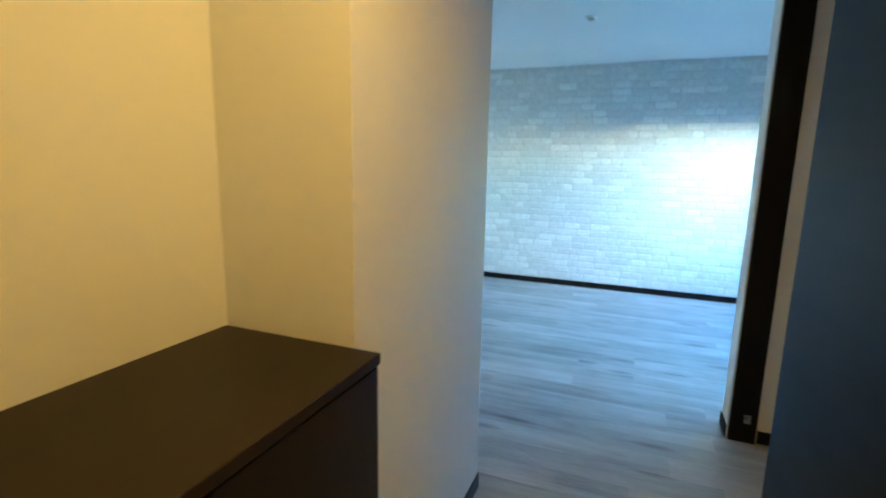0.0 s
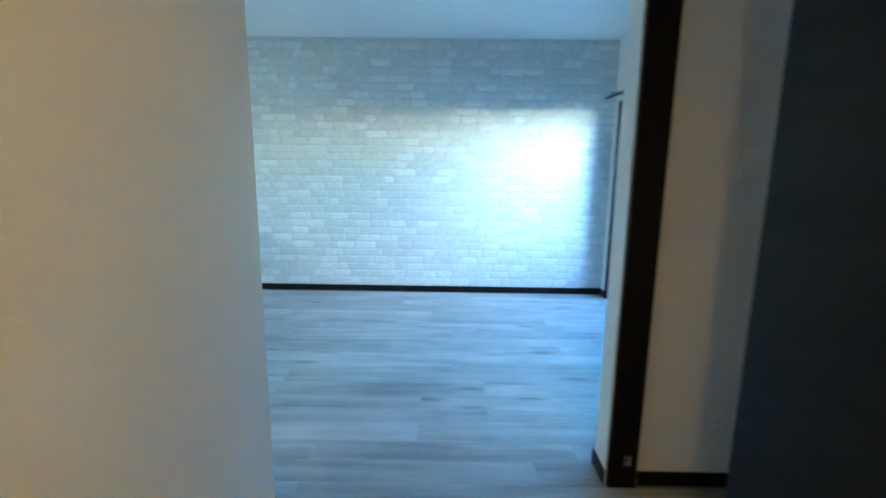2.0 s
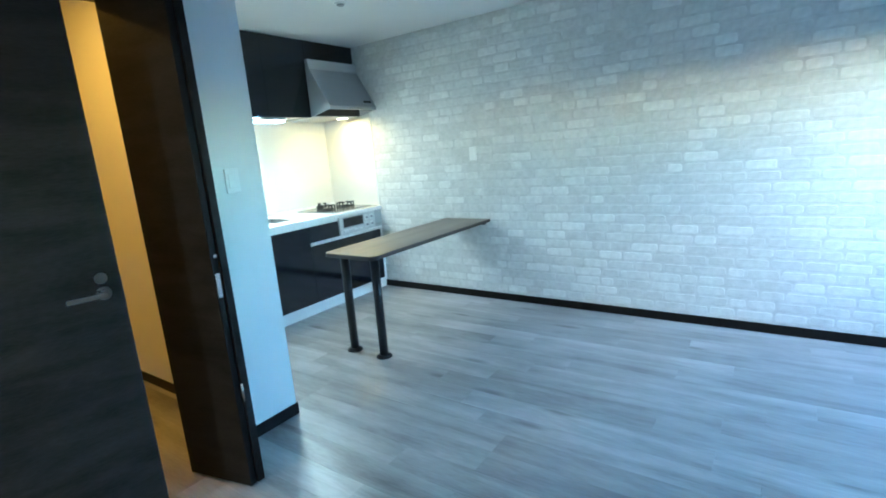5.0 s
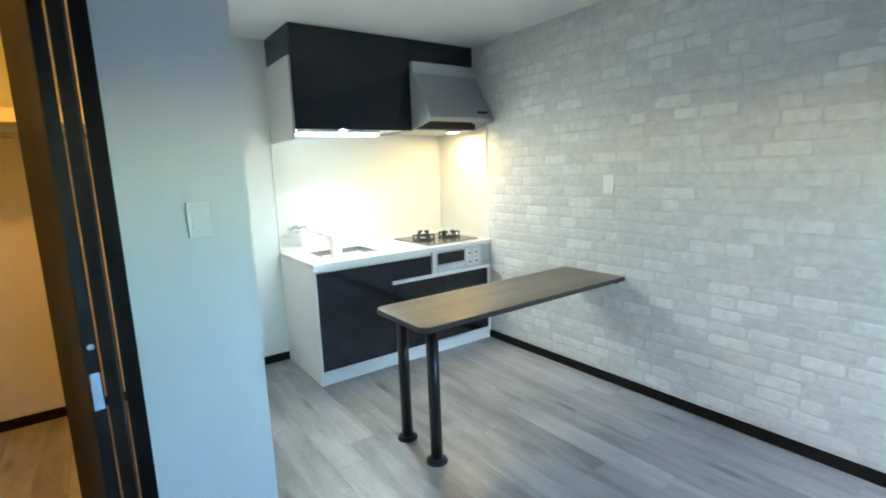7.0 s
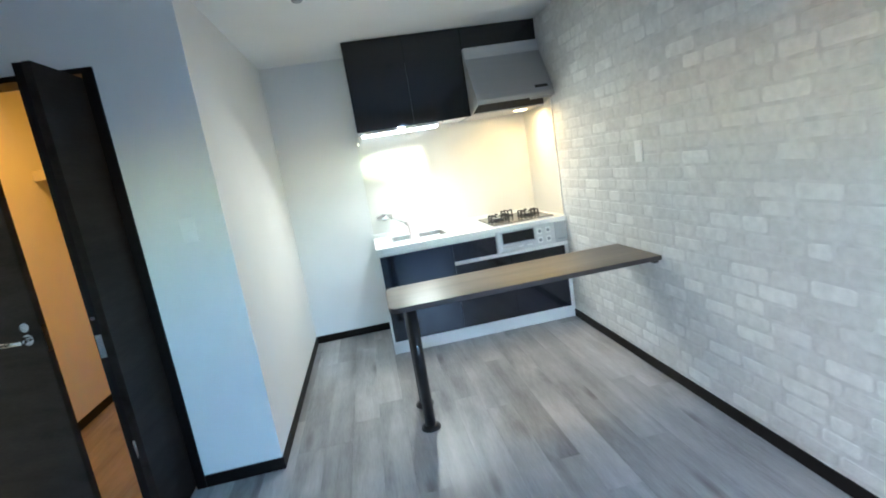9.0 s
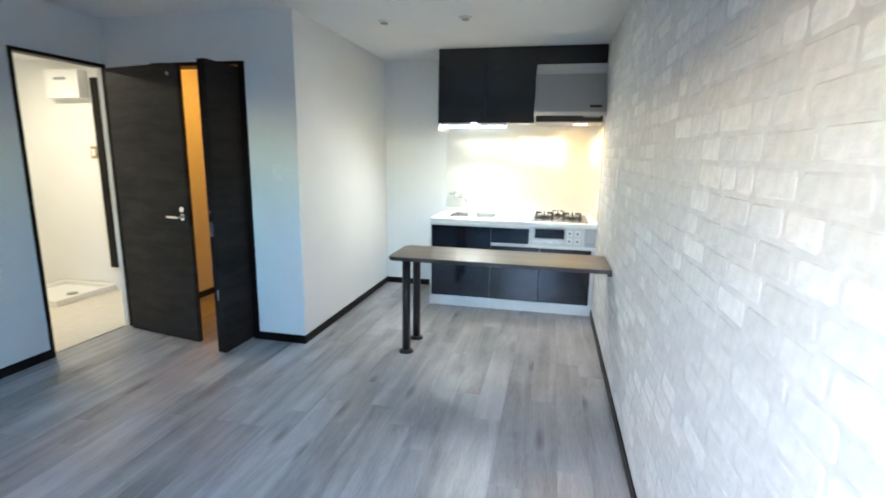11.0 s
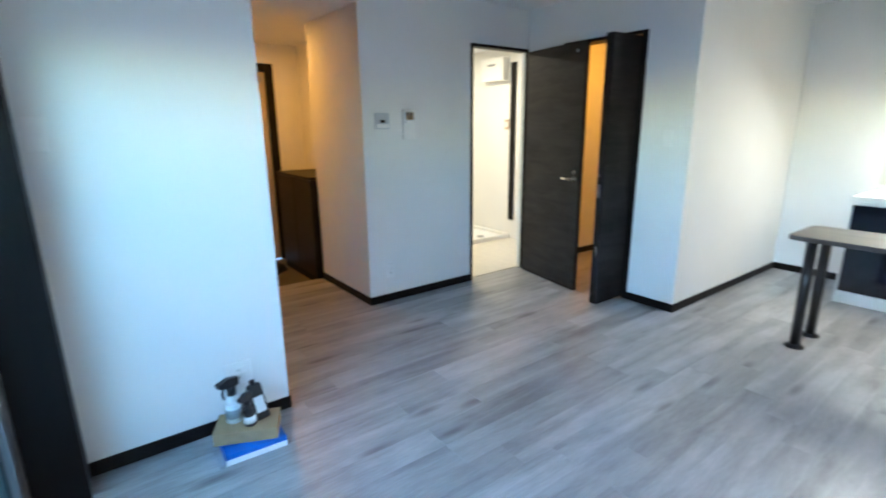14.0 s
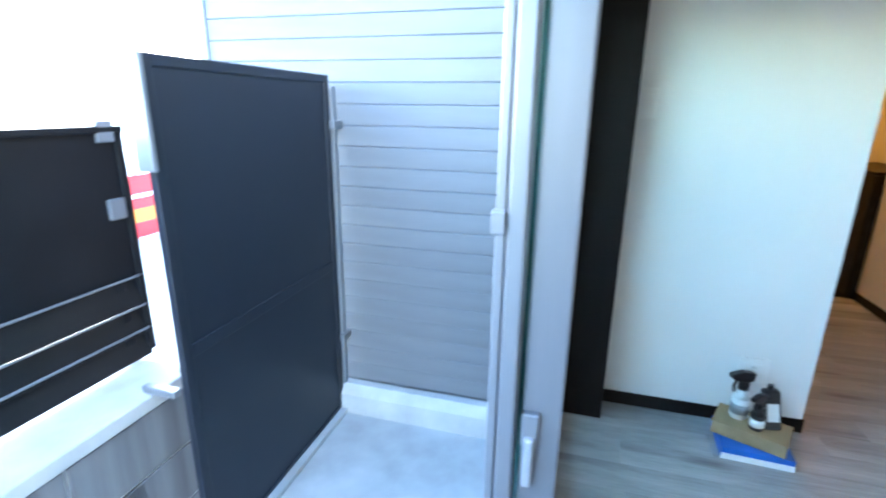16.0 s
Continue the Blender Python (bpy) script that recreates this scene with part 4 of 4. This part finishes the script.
spray(0.895, 2.565, 0.110, 20, 0, 1.1, None, M_GREYP)
spray(0.846, 2.640, 0.110, 40, 4, 0.84, M_IRON, M_PLASTIC, "small black spray bottle with a white label")
ph = thing("black_bottle", (0.80, 2.60, 0.11), "black plastic bottle leaning beside the spray bottle", "bottle")
mp_ = Matrix.Translation((0.786, 2.630, 0.113)) @ Matrix.Rotation(radians(10), 4, "X") @ Matrix.Rotation(radians(8), 4, "Y") @ Matrix.Diagonal((1.2, 1.2, 1.3, 1))
pb = B((-0.026, -0.018, 0), (0.026, 0.018, 0.130), 0.008, mp_)
part("body", pb, M_IRON, ph)
part("label_patch", B((-0.018, 0.0175, 0.030), (0.018, 0.0192, 0.088), 0, mp_), M_PLASTIC, ph, "white paper label")
part("cap", C(mp_ @ Vector((0, 0, 0.130)), mp_ @ Vector((0, 0, 0.145)), 0.012), M_BLACK, ph)

# ---------- balcony and outside ----------
FZ = -0.07
solid("ground", B((-90, -90, -0.62), (140, 110, -0.60)), M_GROUND, "pale open ground outside", "ground", "structure")
solid("balcony_floor", B((1.80, 2.72, -0.30), (2.74, 9.0, FZ)), M_CONC, "pale concrete balcony floor", "floor", "structure")
solid("balcony_kerb", prism([(2.722, FZ), (2.80, FZ), (2.80, 0.03), (2.765, 0.072), (2.722, 0.072)], "x", 1.81, 2.70), M_CONC, "white concrete kerb below the siding", "kerb", "structure")
solid("balcony_gutter", B((2.62, 2.80, FZ), (2.70, 9.0, FZ + 0.025), 0.004), M_CONC, "raised concrete edge along the partition", "kerb", "structure")

nb = thing("neighbour_house", (2.5, 1.5, -0.6), "grey-white house wing with horizontal lap siding", "house")
part("wall", B((1.81, -4.0, -0.60), (3.27, 2.700, 6.2)), M_SIDING, nb)
part("corner_trim", B((3.262, 2.66, 0.0), (3.30, 2.726, 6.2), 0.003), M_ALU, nb)
part("corner_trim", B((1.805, 2.70, 0.073), (1.865, 2.728, 6.2), 0.003), M_ALU, nb)
part("roof", B((1.75, -4.2, 6.2), (3.6, 3.0, 6.35), 0.01), M_FENCE, nb)
bh_ = 0.0865
me_board = None
for k in range(70):
    z0 = 0.074 + k * bh_
    if me_board is None:
        bd = prism([(2.700, 0.0), (2.711, 0.001), (2.7125, 0.004), (2.7125, bh_ - 0.006), (2.7095, bh_ - 0.0012), (2.700, bh_ - 0.0005)], "x", 1.865, 3.262)
        ob = part("siding_board", bd, M_SIDING, nb)
        me_board = ob.data
        ob.location = (0, 0, z0)
    else:
        ob = new("siding_board", me_board)
        ob.parent = nb
        ob.location = (0, 0, z0)

pt = thing("partition_screen", (2.67, 3.22, FZ), "dark navy framed partition screen on the balcony edge", "partition")
part("upper_board", B((2.656, 2.805, 0.70), (2.668, 3.645, 1.455)), M_PANEL, pt)
part("lower_board", B((2.656, 2.805, -0.03), (2.668, 3.645, 0.67)), M_PANEL, pt)
for a, b in (((2.651, 2.775, FZ), (2.674, 2.810, 1.482)), ((2.651, 3.640, FZ), (2.674, 3.675, 1.482)), ((2.651, 2.810, 1.450), (2.674, 3.640, 1.482)), ((2.651, 2.810, 0.664), (2.673, 3.640, 0.706)), ((2.651, 2.810, FZ), (2.674, 3.640, -0.028))):
    part("frame_bar", B(a, b, 0.003), M_PANEL, pt)
# pale strip stands for daylight on the upper end edge
part("lit_end_strip", B((2.640, 3.6752, 1.20), (2.690, 3.690, 1.482), 0.002), M_ALU, pt, "pale strip for the lit upper end of the screen")
part("wall_post", B((2.640, 2.738, FZ), (2.672, 2.768, 1.44), 0.003), M_ALU, pt, "pale aluminium wall post")
for z in (1.27, 0.30):
    part("bracket", B((2.628, 2.713, z), (2.700, 2.786, z + 0.035), 0.004), M_ALU, pt, "pale fixing bracket")
part("bracket", B((2.675, 3.677, 0.5625), (2.79, 3.705, 0.585), 0.004), M_ALU, pt, "pale fixing bracket")

bw = thing("block_wall", (2.83, 6.0, -0.6), "low grey concrete block wall with a pale cap", "wall")
me_block = None
for row in range(6):
    for col in range(14):
        y = 3.56 + col * 0.40 - (0.2 if row % 2 else 0)
        if y < 3.5:
            y = 3.56
        z = 0.515 - (row + 1) * 0.195
        if me_block is None:
            ob = part("concrete_block", B((2.765, 0.003, 0.003), (2.885, 0.394, 0.190), 0.004), M_BLOCK, bw)
            me_block = ob.data
            ob.location = (0, y, z)
        else:
            ob = new("concrete_block", me_block)
            ob.parent = bw
            ob.location = (0, y, z)
part("mortar", B((2.772, 3.56, -0.60), (2.878, 8.9, 0.510)), M_CONC, bw)
part("cap", B((2.755, 3.54, 0.516), (3.10, 8.95, 0.562), 0.006), M_CONC, bw, "pale concrete cap")

fn = thing("louvre_fence", (2.97, 6.0, 0.56), "dark bronze louvre fence standing on the block wall", "fence")
for y in (3.55, 5.2, 6.9, 8.6):
    part("post", B((2.965, y, 0.562), (3.000, y + 0.03, 1.29), 0.003), M_FENCE, fn)
part("panel", B((2.960, 3.505, 0.84), (2.985, 8.64, 1.285), 0.003), M_FENCE, fn)
for z in (0.795, 0.695, 0.615):
    sl = B((-0.050, 3.51, -0.004), (0.050, 8.62, 0.004), 0.001, Matrix.Translation((2.968, 0, z)) @ Matrix.Rotation(radians(-70), 4, "Y"))
    part("louvre", sl, M_FENCE, fn)
    # pale strip imitates the highlight caught along each dark louvre
    part("louvre_glint", B((2.943, 3.51, z + 0.044), (2.950, 8.62, z + 0.050), 0.001), M_ALU, fn, "pale strip for the highlight along a louvre edge")
part("end_stile", B((2.950, 3.49, 0.580), (2.995, 3.513, 1.29), 0.003), M_FENCE, fn)
part("top_rail", B((2.945, 3.49, 1.280), (3.005, 8.65, 1.300), 0.003), M_FENCE, fn)
for z in (1.03, 1.255):
    part("clip", B((2.945, 3.52, z), (2.960, 3.57, z + 0.06), 0.002), M_ALU, fn, "pale clip")

rs = thing("roadside_sign", (8.0, -1.05, -0.6), "red, white and orange roadside sign", "sign")
part("post", C((8.0, -1.05, -0.6), (8.0, -1.05, 0.45), 0.03), M_ALU, rs)
for z0, z1, mt in ((-0.15, 0.35, M_RED), (-0.35, -0.15, M_ORANGE), (-0.58, -0.35, M_RED)):
    part("board", B((7.92, -1.40, z0), (7.96, -0.60, z1), 0.005), mt, rs)
part("white_bar", B((7.90, -1.35, 0.02), (7.919, -0.65, 0.07)), M_PLASTIC, rs)

# ---------- bricks of the feature wall ----------
rng = random.Random(7)
PH, GAP = 0.0715, 0.0135
shapes = {}
def brick_outline(w, h, inset, uneven):
    """Eight corners of a worn brick face, its corners knocked off."""
    c = 0.009
    pts = [(c, 0), (w - c, 0), (w, c), (w, h - c), (w - c, h), (c, h), (0, h - c), (0, c)]
    out = []
    for u, v in pts:
        u += inset * (1 if u < w / 2 else -1) + rng.uniform(-uneven, uneven)
        v += inset * (1 if v < h / 2 else -1) + rng.uniform(-uneven, uneven)
        out.append((u, v))
    return out


def brick_shell(w, x, z, y1, y0):
    h = PH - GAP
    low = [(x + u, y1, z + v) for u, v in brick_outline(w, h, 0.0, 0.0032)]
    high = [(x + u, y0, z + v) for u, v in brick_outline(w, h, 0.005, 0.0030)]
    quads = [(k, (k + 1) % 8, 8 + (k + 1) % 8, 8 + k) for k in range(8)]
    return low + high, [tuple(range(8, 16))] + quads


def brick_mesh(w):
    shapes.setdefault(w, [])
    if len(shapes[w]) < 6:
        me = bpy.data.meshes.new("brick")
        v, f = brick_shell(w, 0, 0, 0.0018, 0)
        me.from_pydata(v, [], f)
        me.materials.append(M_BRICK)
        shapes[w].append(me)
        return me
    return rng.choice(shapes[w])


verts, faces = [], []
count = 0
for row in range(37):
    z = 0.012 + row * PH
    if z + PH > CZ + 0.03:
        continue
    x = -3.42 - (0.10 if row % 2 else 0.0) + rng.uniform(-0.02, 0.02)
    while x < 1.455:
        w = rng.choice((0.105, 0.140, 0.165, 0.180, 0.195, 0.215))
        x0, x1 = max(x, -3.42), min(x + w - GAP, 1.458)
        near = -0.95 < x0 and 0.5 < z < 2.1 and x1 < 1.3
        if x1 - x0 > 0.03:
            if near and count < 300 and abs((x1 - x0) - (w - GAP)) < 1e-6:
                ob = new("brick", brick_mesh(round(w - GAP, 3)))
                ob.location = (x0, BY - 0.0006, z)
                ob.parent = wall_brick
                count += 1
            else:
                n = len(verts)
                v, f = brick_shell(x1 - x0, x0, z, BY + 0.0012, BY - 0.0006)
                verts += v
                faces += [tuple(n + k for k in q) for q in f]
        x += w
me = bpy.data.meshes.new("bricks")
me.from_pydata(verts, [], faces)
me.materials.append(M_BRICK2)
tagged(new("bricks", me), "pale printed bricks of the feature wall", kind="stuff").parent = wall_brick

# ---------- floor planks ----------
PW, PL = 0.152, 1.22
def plank_mesh(L):
    bm = bmesh.new()
    e, g = 0.0007, 0.0002
    lo_ = [bm.verts.new(p) for p in ((g, g, -0.006), (L - g, g, -0.006), (L - g, PW - g, -0.006), (g, PW - g, -0.006))]
    md = [bm.verts.new(p) for p in ((g, g, -0.0006), (L - g, g, -0.0006), (L - g, PW - g, -0.0006), (g, PW - g, -0.0006))]
    hi_ = [bm.verts.new(p) for p in ((g + e, g + e, 0), (L - g - e, g + e, 0), (L - g - e, PW - g - e, 0), (g + e, PW - g - e, 0))]
    bm.faces.new(hi_)
    for a_, b_ in ((lo_, md), (md, hi_)):
        for i in range(4):
            bm.faces.new((a_[i], a_[(i + 1) % 4], b_[(i + 1) % 4], b_[i]))
    bmesh.ops.recalc_face_normals(bm, faces=bm.faces[:])
    me = bpy.data.meshes.new("plank")
    bm.to_mesh(me)
    bm.free()
    me.materials.append(M_PLANK)
    return me


full = plank_mesh(PL)
solid("underfloor", B((-4.30, 0.44, -0.075), (1.621, 5.30, -0.006)), M_RUBBER, "dark bed under the planks", "underfloor", "structure")
y = 0.445
while y < BY + 0.05:
    off = rng.choice((0.0, 0.31, 0.61, 0.83, 0.17, 0.47)) * PL
    x = -4.35 - off
    lim = 1.621
    while x < lim - 0.01:
        x_west, x_east = max(x, -4.298), min(x + PL, lim)
        if x_east - x_west > 0.02 and not (y < SY - PW and (x_east < HX - 0.1 or x_west > 0.75)):
            ob = new("plank", full if x_east - x_west > PL - 0.001 else plank_mesh(x_east - x_west))
            ob.location = (x_west, y, 0)
            ob.parent = floor
        x += PL
    y += PW
